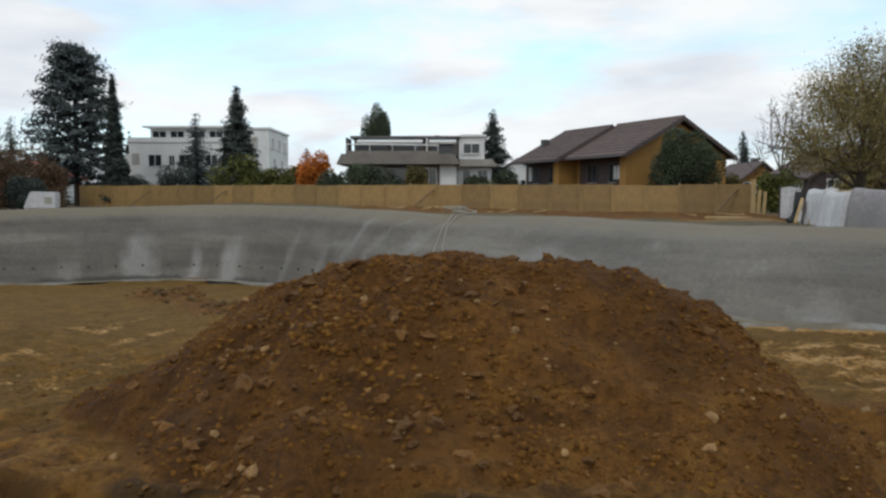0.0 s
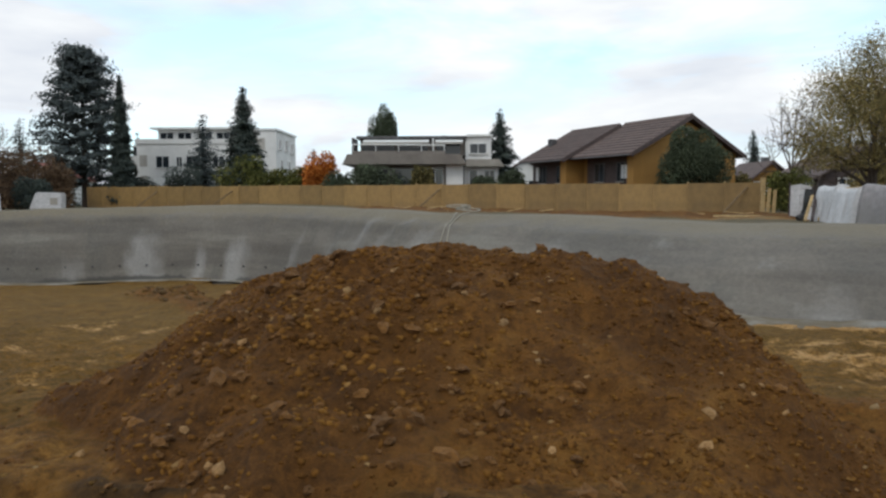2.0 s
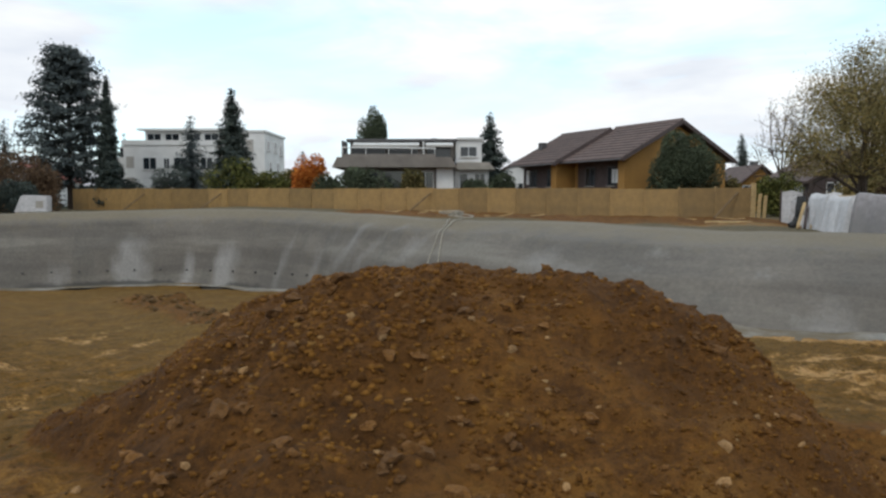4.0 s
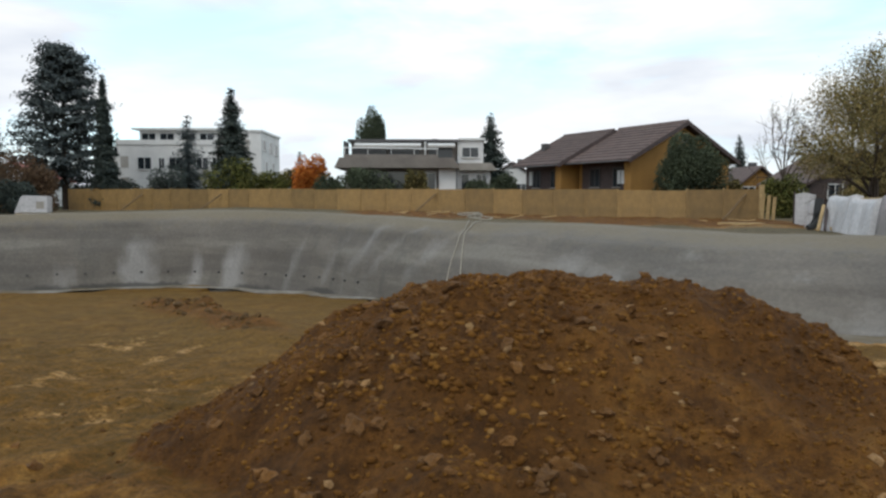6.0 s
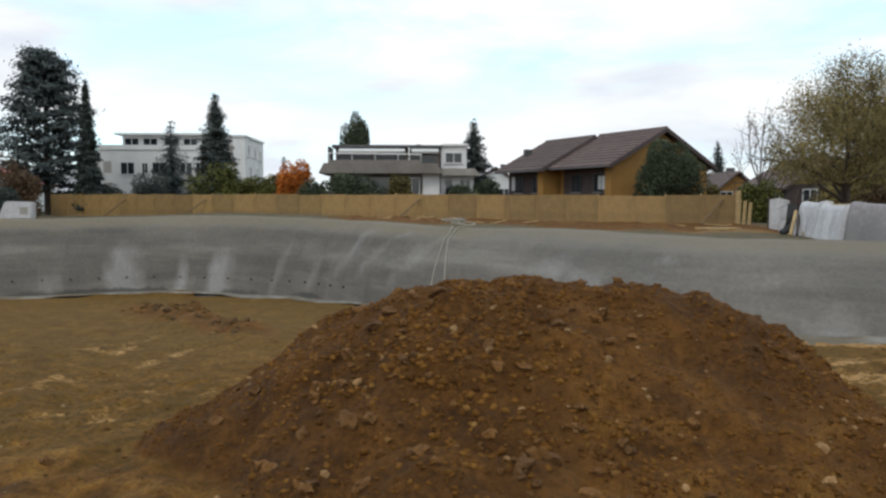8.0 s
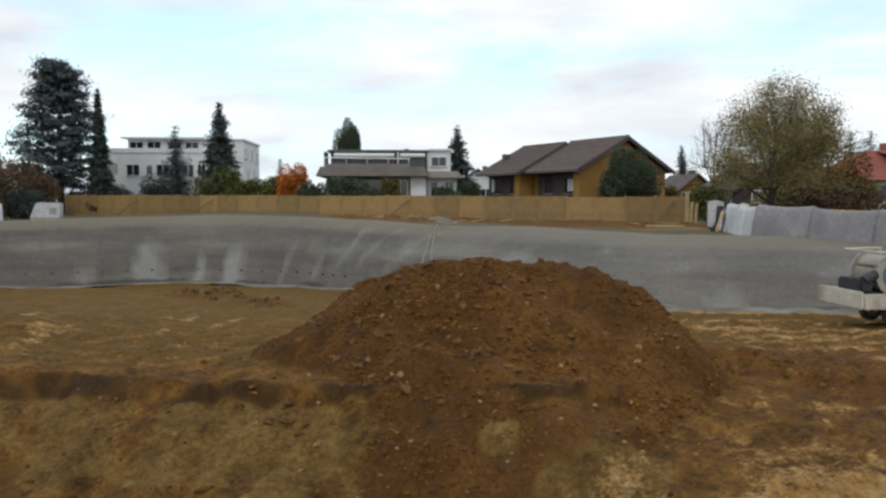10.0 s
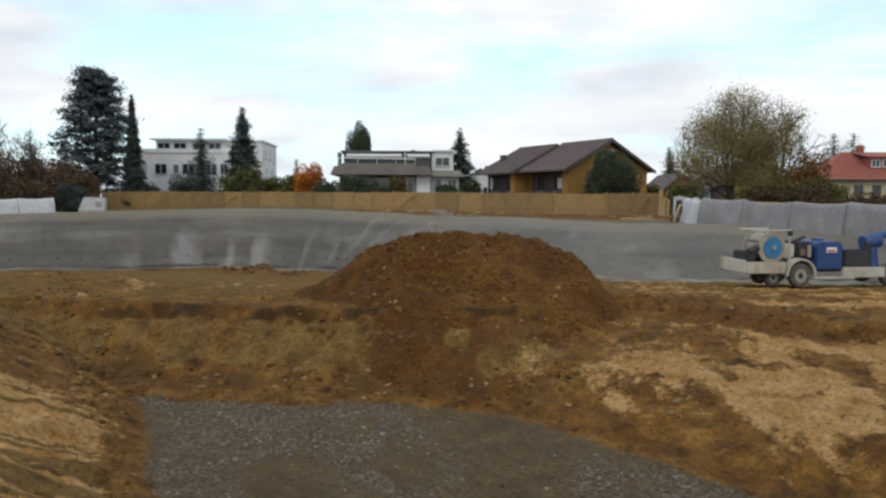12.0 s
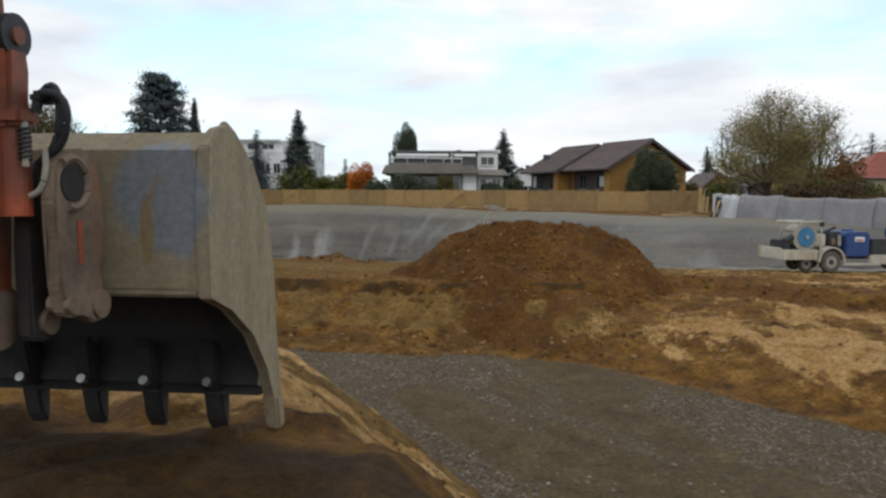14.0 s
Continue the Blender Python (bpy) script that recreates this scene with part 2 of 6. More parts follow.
# worn steel taken near black, with the bucket's inner shade in the colour
M_INSIDE = surface("worn_steel_with_shade", (0.036, 0.031, 0.028), 0.7, 0.3, 3, 0.4, 22, 0.25, 0.012)
M_LINK = surface("muddy_link_steel", (0.20, 0.14, 0.098), 0.8, 0.15, 4, 0.45, 25, 0.3, 0.012, (0.27, 0.105, 0.05), 0.64)
M_STEEL = surface("bright_worn_steel", (0.52, 0.50, 0.47), 0.4, 0.9, 5, 0.3, 30, 0.2, 0.01)
M_RUBBER = surface("black_rubber", (0.03, 0.03, 0.03), 0.8, 0, 4, 0.3, 30, 0.1)
M_TYRE = surface("dusty_tyre", (0.105, 0.09, 0.07), 0.92, 0, 4, 0.4, 30, 0.3)
M_CREAM = surface("cream_vehicle_paint", (0.52, 0.48, 0.40), 0.5, 0, 2, 0.15, 20, 0.05, 0.01, (0.30, 0.235, 0.15), 0.58)
M_BLUE = surface("blue_tank_paint", (0.022, 0.058, 0.185), 0.5, 0, 2, 0.25, 20, 0.05)
M_LBLUE = surface("light_blue_paint", (0.035, 0.17, 0.33), 0.5, 0, 2, 0.2, 20, 0.05)
M_BLACK = surface("dark_machinery", (0.035, 0.035, 0.038), 0.6, 0.2, 4, 0.4, 25, 0.1)
M_RED = surface("red_paint", (0.40, 0.045, 0.035), 0.5, 0, 3, 0.2, 25, 0.05)
M_LEAN = surface("pale_lean_concrete", (0.27, 0.255, 0.225), 0.85, 0, 0.8, 0.45, 12, 0.3, 0.02, (0.12, 0.09, 0.05), 0.5)
M_ROPE = surface("pale_hose", (0.34, 0.31, 0.25), 0.7, 0, 5, 0.2, 30, 0.1)
M_PANE, _n, _l, _b = material("window_glass")
_b.inputs["Base Color"].default_value = (0.02, 0.025, 0.03, 1)
_b.inputs["Roughness"].default_value, _b.inputs["Specular IOR Level"].default_value = 0.08, 0.6
M_NEEDLE = leaf_material("dark_needles", [(0, (0.040, 0.053, 0.050)), (0.6, (0.062, 0.079, 0.069)), (1, (0.088, 0.104, 0.080))])
M_PINE = leaf_material("pine_needles", [(0, (0.046, 0.058, 0.061)), (0.6, (0.070, 0.086, 0.085)), (1, (0.100, 0.115, 0.104))])
M_HEDGE = leaf_material("evergreen_leaves", [(0, (0.055, 0.070, 0.042)), (0.7, (0.078, 0.096, 0.056)), (1, (0.098, 0.118, 0.066))])
M_OLIVE = leaf_material("olive_leaves", [(0, (0.05, 0.048, 0.015)), (0.6, (0.12, 0.10, 0.035)), (1, (0.22, 0.17, 0.06))])
M_AUTUMN = leaf_material("fading_autumn_leaves", [(0, (0.13, 0.108, 0.042)), (0.5, (0.205, 0.168, 0.064)), (0.85, (0.275, 0.215, 0.085)), (1, (0.33, 0.215, 0.07))])
M_RUSTL = leaf_material("rust_leaves", [(0, (0.10, 0.05, 0.016)), (0.6, (0.19, 0.095, 0.03)), (1, (0.28, 0.15, 0.05))])
M_BROWNL = leaf_material("brown_leaves", [(0, (0.070, 0.043, 0.028)), (0.6, (0.125, 0.076, 0.043)), (1, (0.18, 0.115, 0.06))])
M_ORANGE = leaf_material("orange_leaves", [(0, (0.30, 0.07, 0.01)), (0.6, (0.55, 0.16, 0.025)), (1, (0.68, 0.27, 0.05))])
M_GREENL = leaf_material("yellow_green_leaves", [(0, (0.055, 0.065, 0.018)), (0.6, (0.11, 0.12, 0.03)), (1, (0.22, 0.20, 0.055))])


# ---- mesh helpers ----
def mesh_object(name, verts, faces, mat, parent=None, label="", smooth=False):
    me = bpy.data.meshes.new(name)
    me.from_pydata([tuple(v) for v in verts], [], faces)
    me.materials.append(mat)
    if smooth:
        me.polygons.foreach_set("use_smooth", [True] * len(me.polygons))
    me.update()
    ob = new(name, me)
    if parent is not None:
        ob.parent = parent
    if label:
        ob["label"] = label
    return ob


def part(name, bm, mat, parent=None, label="", smooth=False):
    me = bpy.data.meshes.new(name)
    bmesh.ops.recalc_face_normals(bm, faces=bm.faces)
    bm.to_mesh(me)
    bm.free()
    me.materials.append(mat)
    if smooth:
        me.polygons.foreach_set("use_smooth", [True] * len(me.polygons))
    ob = new(name, me)
    if parent is not None:
        ob.parent = parent
    if label:
        ob["label"] = label
    return ob


def box_bm(lo, hi, bevel=0.0, bm=None):
    bm = bm or bmesh.new()
    lo, hi = Vector(lo), Vector(hi)
    r = bmesh.ops.create_cube(bm, size=1.0, matrix=Matrix.Translation((lo + hi) / 2) @ Matrix.Diagonal((*(hi - lo), 1)))
    if bevel:
        es = list({e for v in r["verts"] for e in v.link_edges})
        bmesh.ops.bevel(bm, geom=es, offset=bevel, segments=2, affect="EDGES")
    return bm


def rod_bm(p, q, r1, r2=None, seg=10, bm=None):
    bm = bm or bmesh.new()
    p, q = Vector(p), Vector(q)
    d = q - p
    m = Matrix.Translation((p + q) / 2) @ d.to_track_quat("Z", "Y").to_matrix().to_4x4()
    bmesh.ops.create_cone(bm, cap_ends=True, segments=seg, radius1=r1, radius2=r1 if r2 is None else r2, depth=d.length, matrix=m)
    return bm


def prism_bm(outline, axis, lo, hi, bevel=0.0, bm=None):
    """A closed outline of (a, b) pairs pushed along an axis from lo to hi; x: (y, z), y: (x, z), z: (x, y)."""
    bm = bm or bmesh.new()

    def at(a, b, c):
        return (c, a, b) if axis == "x" else (a, c, b) if axis == "y" else (a, b, c)
    v0 = [bm.verts.new(at(a, b, lo)) for a, b in outline]
    v1 = [bm.verts.new(at(a, b, hi)) for a, b in outline]
    k = len(outline)
    bm.faces.new(v0)
    bm.faces.new(v1[::-1])
    side = [bm.faces.new((v0[i], v0[(i + 1) % k], v1[(i + 1) % k], v1[i])) for i in range(k)]
    if bevel:
        bmesh.ops.bevel(bm, geom=list({e for f in bm.faces for e in f.edges}), offset=bevel, segments=2, affect="EDGES")
    return bm


def tube_bm(points, r, seg=8, bm=None):
    bm = bm or bmesh.new()
    pts = [Vector(p) for p in points]
    rings = []
    for i, p in enumerate(pts):
        d = (pts[min(i + 1, len(pts) - 1)] - pts[max(i - 1, 0)]).normalized()
        a = d.orthogonal().normalized() if abs(d.z) > 0.95 else d.cross(Vector((0, 0, 1))).normalized()
        b = d.cross(a)
        rings.append([bm.verts.new(p + r * (math.cos(2 * math.pi * k / seg) * a + math.sin(2 * math.pi * k / seg) * b)) for k in range(seg)])
    for u, v in zip(rings, rings[1:]):
        for k in range(seg):
            bm.faces.new((u[k], u[(k + 1) % seg], v[(k + 1) % seg], v[k]))
    bm.faces.new(rings[0])
    bm.faces.new(rings[-1][::-1])
    return bm


def thing(name, label, category, loc=(0, 0, 0), turn=0.0, group="", kind=""):
    e = new(name)
    e.empty_display_size = 0.2
    e.matrix_basis = pose(*loc, 0, 0, turn)
    return tagged(e, label, category, group, kind)


# ---- ground ----
TOE = [(-120, 5), (-75, 26), (-48, 39), (-28, 46.2), (-19, 48.6), (-12, 46.8), (-7.5, 43), (-4.5, 37.5), (0, 31.5), (5, 26), (10, 21.8),
       (14, 20.0), (19, 17.8), (24, 13.5), (27, 6), (29, -10), (30, -60)]


def smooth_line(pts, rounds):
    for _ in range(rounds):
        out = [pts[0]]
        for p, q in zip(pts, pts[1:]):
            out += [(0.75 * p[0] + 0.25 * q[0], 0.75 * p[1] + 0.25 * q[1]), (0.25 * p[0] + 0.75 * q[0], 0.25 * p[1] + 0.75 * q[1])]
        pts = out + [pts[-1]]
    return pts


TOE_LINE = np.array(smooth_line(TOE, 2))


def sd_toe(x, y):
    """Distance outward from the foot of the excavation's wall; negative inside the pit."""
    best = np.full(x.shape, 1e9)
    sign = np.ones(x.shape)
    for (ax, ay), (bx, by) in zip(TOE_LINE, TOE_LINE[1:]):
        dx, dy = bx - ax, by - ay
        s = np.clip(((x - ax) * dx + (y - ay) * dy) / (dx * dx + dy * dy), 0, 1)
        qx, qy = x - ax - s * dx, y - ay - s * dy
        d = np.hypot(qx, qy)
        near = d < best - 1e-9
        cr = dx * qy - dy * qx
        sign = np.where(near, np.where(cr >= 0, 1.0, -1.0), sign)
        best = np.where(near, d, best)
    return best * sign


def step(a, b, v):
    s = np.clip((v - a) / (b - a), 0, 1)
    return s * s * (3 - 2 * s)


_rng = np.random.default_rng(7)
_LAT = _rng.random((64, 64))


def vnoise(x, y):
    """Smooth value noise on a wrapped lattice, 0 to 1."""
    xi, yi = np.floor(x).astype(int), np.floor(y).astype(int)
    fx, fy = x - xi, y - yi
    fx, fy = fx * fx * (3 - 2 * fx), fy * fy * (3 - 2 * fy)
    a, b = _LAT[xi % 64, yi % 64], _LAT[(xi + 1) % 64, yi % 64]
    c, d = _LAT[xi % 64, (yi + 1) % 64], _LAT[(xi + 1) % 64, (yi + 1) % 64]
    return (a * (1 - fx) + b * fx) * (1 - fy) + (c * (1 - fx) + d * fx) * fy


def fbm(x, y, scale, octaves=4):
    v, amp, tot = 0, 1.0, 0
    for k in range(octaves):
        v = v + amp * vnoise(x * scale * 2 ** k + 13.7 * k, y * scale * 2 ** k + 7.1 * k)
        tot += amp
        amp *= 0.52
    return v / tot - 0.5


RIDGE_X = [-8.0, -6.6, -5.2, -4.3, -3.0, -2.0, -1.3, 0.2, 1.5, 2.7, 3.7, 4.5, 5.0, 5.5, 6.2, 8.0]
RIDGE_Z = [-1.5, 0.2, 0.98, 1.45, 2.2, 2.62, 2.78, 2.70, 2.64, 2.5, 2.28, 2.04, 1.65, 0.98, 0.2, -1.5]


def shelf_level(x):
    return np.interp(x, [-60, -34, -18, -8, 4, 10, 30], [2.5, 2.62, 3.1, 2.95, 2.66, 2.56, 2.5])


def ground_height(x, y):
    """Height and the soil masks of the place at x, y."""
    d = sd_toe(x, y)
    floor = 0.9 - 0.075 * np.clip(y - 10, 0, 36)
    lump = fbm(x, y, 0.35, 3) * 0.35
    floor = floor + lump * (1 - step(8, 14, x))
    floor = floor + 0.95 * step(-9, -18, x) * step(3, 8, y) * step(24, 14, y)
    # lower excavation with its gravel bed
    e = fbm(x, y, 0.45, 4)
    dl = -(x + 7.6) * 0.892 - (y - 1.9) * 0.451 + e * 0.7          # past the bed's left edge
    dl = dl - 0.45 * np.exp(-((y + 2.5) / 2.6) ** 2)
    dr = (x - 1.7) * 0.79 + (y - 0.8) * 0.61 + e * 0.6            # past its right edge
    dt = y - 3.2 + 0.18 * (x + 3) + e * 1.6                       # past its far edge
    cap = 0.9 + 1.75 * step(2, -9, y)
    left = -0.8 + (0.56 + 0.24 * step(-5, -9, y)) * np.clip(dl, 0, 20)
    left = np.minimum(left, cap)
    right = -0.8 + 0.62 * step(0, 2.8, dr) + 0.085 * np.clip(dr - 0.3, 0, 20) + 0.32 * step(8.3, 9.2, dr)
    dt = dt - 1.5 * np.clip(x - 2.2, 0, 8)
    gully = fbm(x * 1.5 + 40, y * 0.4, 0.8, 3)                     # runnels down the cut face
    far = np.interp(dt + 0.7 * gully, [0.0, 1.5, 2.1, 3.1, 3.75, 3.95, 4.2], [-0.8, -0.52, -0.25, 0.3, 0.5, 0.68, 0.95])
    low = np.maximum(np.maximum(left, right), far)
    z = np.minimum(floor, low)
    hi = (left > floor) & (y < 6)
    z = np.where(hi, np.maximum(z, np.minimum(left, cap)), z)
    # heap of dug-out soil
    ridge = np.interp(x, RIDGE_X, RIDGE_Z)
    yc = 11.6 + 0.1 * x
    n1 = fbm(x, y, 0.7, 3)
    heap = ridge + (fbm(x + 5, y + 2, 0.42, 2)) * 0.55 - 0.56 * np.sqrt(np.clip(yc - 0.7 - y, 0, None) ** 2 + 0.15) + 0.2 - 0.72 * np.clip(y - yc - 0.6, 0, None) + n1 * 0.5
    # its foot has run down over the bank to the bed
    wide = 1.0 + 0.42 * (y - 3.0)
    apron = 1.2 - 0.36 * (8.3 - y) - 0.55 * np.clip(np.abs(x - 0.15 * (y - 5.0)) - wide, 0, None) + n1 * 0.5 + 0.35 * fbm(x + 3, y, 0.42, 2)
    heap = np.maximum(heap, np.where(y < 9.5, apron, -9))
    m_heap = step(-0.14, 0.12, heap - z)
    z = np.maximum(z, heap)
    # debris ridge on the far floor
    rx, ry = x + 10.3, y - 28.2
    u, w = rx * 0.57 - ry * 0.82, rx * 0.82 + ry * 0.57
    ridge_d = np.exp(-(u / 7.0) ** 2 - (w / (0.9 + 0.06 * np.abs(u))) ** 2)
    deb = ridge_d * (0.55 + 1.5 * fbm(x, y, 0.6, 4))
    z = z + np.clip(deb, 0, None)
    # relief
    z = z + fbm(x, y, 1.1, 4) * 0.10 * (1 - step(20, 60, y))
    rough = fbm(x, y, 2.4, 4)
    z = z + m_heap * (rough * 0.30 + np.abs(fbm(x + 9, y + 4, 1.5, 5)) * 0.50)
    bed = step(0.3, -0.5, np.maximum(np.maximum(dl, dr), dt))
    z = z + (1 - bed) * (1 - m_heap) * (rough * 0.26 + np.abs(fbm(x + 2, y + 17, 1.2, 4)) * 0.22 * step(10, 7, y)) * (1 - step(16, 26, y))
    # wheel ruts on the way to the vehicle
    rut = step(6, 8, x) * step(4, 6.5, y) * step(20, 17, y)
    z = z - rut * 0.07 * np.clip(np.sin((y + 0.22 * x) * 3.1), 0, 1)
    # wheel ruts and furrows on the near ramp
    run = (x + 7.6) * 0.451 - (y - 1.9) * 0.892
    furrow = step(0.3, 0.9, dl) * step(3, -1, y)
    rake = run - 0.36 * dl + 0.25 * e                             # across the marks that the bucket's teeth drew down the slope
    drawn = furrow * step(-14.3, -13.2, y + 0.3 * (x + 4.4))
    z = z - drawn * 0.12 * step(-0.05, 0.25, fbm(rake * 1.1, dl * 0.25 + 3, 0.8, 2))
    z = z - drawn * 0.07 * step(-0.08, 0.12, fbm(rake * 3.2, dl * 0.2 + 8, 0.8, 2)) - drawn * 0.07 * fbm(rake * 6.5, dl * 0.16 + 2, 0.8, 2)
    # spoil banked against the fence
    df = np.abs((x + 34.6) * 0.438 + (y - 77.6) * 0.899)
    spoil = step(17.0, 9.0, df + fbm(x, y, 0.3, 3) * 6) * step(-12, -4, x) * step(24, 19, x)
    # rim outside the wall
    shelf = shelf_level(x) + fbm(x, y, 0.3, 3) * 0.25 * (1 - step(60, 90, np.abs(y)))
    rise = step(-0.2, 5.2, d)
    z = np.where(d > -0.2, (z - 0.5) * (1 - rise) + (shelf - 0.12 * (1 - step(5, 8, d))) * rise, z)
    z = z + spoil * (0.04 + 0.5 * fbm(x, y, 0.8, 3))
    m_shelf = step(0.2, 0.8, d)
    m_grass = step(34, 60, d)
    clay_n = fbm(x * 0.95 + 3, y * 0.42, 0.55, 4)
    track = 0.35 * fbm(rake * 0.9, dl * 0.22 + 5, 0.8, 3) + 0.7 * fbm(rake * 3.2, dl * 0.2 + 8, 0.8, 3) + 0.9 * fbm(rake * 6.5, dl * 0.16 + 2, 0.8, 2)
    fine_n = fbm(x * 1.5 - y * 0.2, y * 0.8 + x * 0.3, 0.9, 4)
    start = np.interp(x, [2.0, 3.2, 5.0, 8.0], [0.3, 0.7, 1.7, 2.3])          # where the clay begins, up from the bed
    body = step(-0.3, 0.5, dr - start) * np.clip(0.80 + 3.4 * clay_n + 1.9 * fine_n, 0, 1.0)
    patch = step(0.3, 0.9, dr) * np.clip(0.30 + 3.6 * clay_n + 2.2 * fine_n, 0, 0.9)
    m_clay = np.maximum(body, patch) * step(8.9 + 0.5 * np.clip(x - 8, 0, 4), 7.4, dr + 2.5 * clay_n) * step(10, 6.5, y) * step(2.0, 3.4, x + 0.5 * fine_n) * (1 - m_heap) * (1 - 0.62 * step(2.6, 4.8, y) * step(8.5, 5.5, x))
    sand_n = fbm(x * 1.1 + 9, y * 0.5, 0.8, 4)
    face = step(1.5, 2.2, dt + 0.8 * gully) * step(3.95, 3.6, dt) * step(4.0, 1.5, dr)
    sand = face * np.clip(1.0 + 2.3 * sand_n + 1.5 * gully, 0, 1.15)
    spill = np.exp(-((x - 1.5) / 1.2) ** 2 - ((y - 4.2) / 1.4) ** 2) * np.clip(0.26 + 2.2 * sand_n, 0, 0.46)      # pale subsoil showing through the heap's foot
    m_clay = np.maximum(m_clay, spill)
    m_heap = m_heap * (1 - np.clip(1.3 * spill, 0, 0.9))
    sand = np.maximum(sand, 0.75 * drawn)
    m_clay = np.maximum(m_clay, furrow * np.clip(0.50 + 0.085 * np.clip(dl, 0, 5) + 3.8 * track, 0, 1.05) * step(-14.5, -13.7, y + 0.3 * (x + 4.4)))
    m_clay = np.maximum(m_clay, step(-2.6, -0.8, d) * step(-0.1, 0.1, clay_n) * step(6, 9, x) * 0.9)
    tracks = fbm(x * 0.10 + 70, (y + 0.12 * x) * 1.5, 0.8, 4)      # pale and brown wheel lines on the way to the vehicle
    m_clay = np.maximum(m_clay, rut * np.clip(0.40 + 2.6 * tracks, 0, 1))
    m_clay = np.maximum(m_clay, np.clip(-0.02 + 2.0 * fbm(x * 1.4 + 60, y * 0.6, 0.8, 4), 0, 0.55) * step(-2.5, -4.5, x) * step(8.6, 10.2, y) * step(30, 18, y) * (1 - m_heap))
    m_crumb = m_heap
    m_heap = np.maximum(m_heap, np.maximum(step(0.1, 0.4, dr) * step(1.0, 0.6, dr) * 0.6, step(7.4, 8.4, dr + 2.5 * clay_n) * step(10.6, 9.8, dr) * step(10.5, 9.0, x)) * step(12, 10, y) * 0.78)
    m_heap = np.maximum(m_heap, spoil * 0.8)
    # browner ground below the bucket: the excavator's shade put into the soil colour
    m_heap = np.maximum(m_heap, step(-14.1, -14.9, y + 0.3 * (x + 4.4)) * step(1.0, 2.0, dl) * 0.5)
    m_heap = np.maximum(m_heap, np.clip(ridge_d * 1.4, 0, 0.62))
    # darker patches, stronger on the heap's left and far side
    m_heap_dark = m_crumb * (1 - spill) * np.clip(0.42 + 2.4 * fbm(x * 1.1 + 15, y * 0.8, 0.5, 4) + 0.30 * step(1.0, -2.5, x) + 0.15 * step(10.5, 12, y), 0, 0.9)
    m_shelf = m_shelf * (1 - spoil)
    m_cut = step(-1.5, -3, d) * step(12.5, 7.5, y) * 0.9
    m_cut = np.maximum(m_cut, step(-1.5, -3, d) * 0.42 * step(30, 14, y))
    m_mud = bed * np.clip(0.42 + 2.8 * fbm((dl - run * 0.1) * 1.3, run * 0.3, 0.6, 4), 0, 0.9)
    # dark band in the soil colour stands for the lip's overhang shadow
    lip = step(0.42, 0.10, np.abs(dt - 4.0) + 0.5 * fine_n) * step(3.0, 1.5, x) * step(-14, -9, x)
    talus = step(0.0, 0.5, dt) * step(2.3, 1.4, dt + 0.8 * gully + 1.2 * sand_n) * (dl < 1.5) * step(2.5, 1.0, dr)
    m_dark = np.maximum(lip, 0.62 * talus) * np.clip(0.74 + 1.0 * fbm(x, y, 1.7, 3) + 1.5 * fine_n, 0, 0.8) * (1 - 0.8 * m_crumb)
    m_mud = np.maximum(m_mud, step(-0.1, 0.4, dt) * step(1.7, 0.9, dt) * (x < -1.0) * (dl < 1) * 0.30)
    m_clay = m_clay * (1 - step(0.8, 0.2, np.abs(dt - 4.0)) * (dr < 6))
    # the last m_dark term paints the excavator's shade on the near ramp
    return z, dict(m_foot=np.clip(ridge_d * 1.4, 0, 1) + step(-0.3, 0.2, dt) * step(2.6, 1.4, dt) * (dr < 2.5) + step(-0.1, 0.3, dl) * step(1.8, 0.9, dl) * (y > -6) + step(7.8, 8.6, dr) * step(10.4, 9.4, dr) * (y < 12) + step(-9, -12, x) * step(2, 4, y) * step(13, 9, y), m_cut=m_cut, m_mud=m_mud, m_crumb=m_crumb, m_heap_dark=m_heap_dark, m_heap=m_heap, m_gravel=bed, m_clay=m_clay, m_sand=sand, m_dark=np.maximum(m_dark, 0.95 * step(-14.3, -15.0, y + 0.3 * (x + 4.4)) * step(1.0, 2.0, dl)), m_shelf=m_shelf, m_grass=m_grass)


def spaced(lo, hi, fine, far_lo, far_hi, growth=1.22):
    mid = list(np.arange(lo, hi + 1e-6, fine))
    up, s = [hi], fine
    while up[-1] < far_hi:
        s = min(s * growth, 400)
        up.append(up[-1] + s)
    dn, s = [lo], fine
    while dn[-1] > far_lo:
        s = min(s * growth, 400)
        dn.append(dn[-1] - s)
    return np.array(dn[:0:-1] + mid + up[1:])


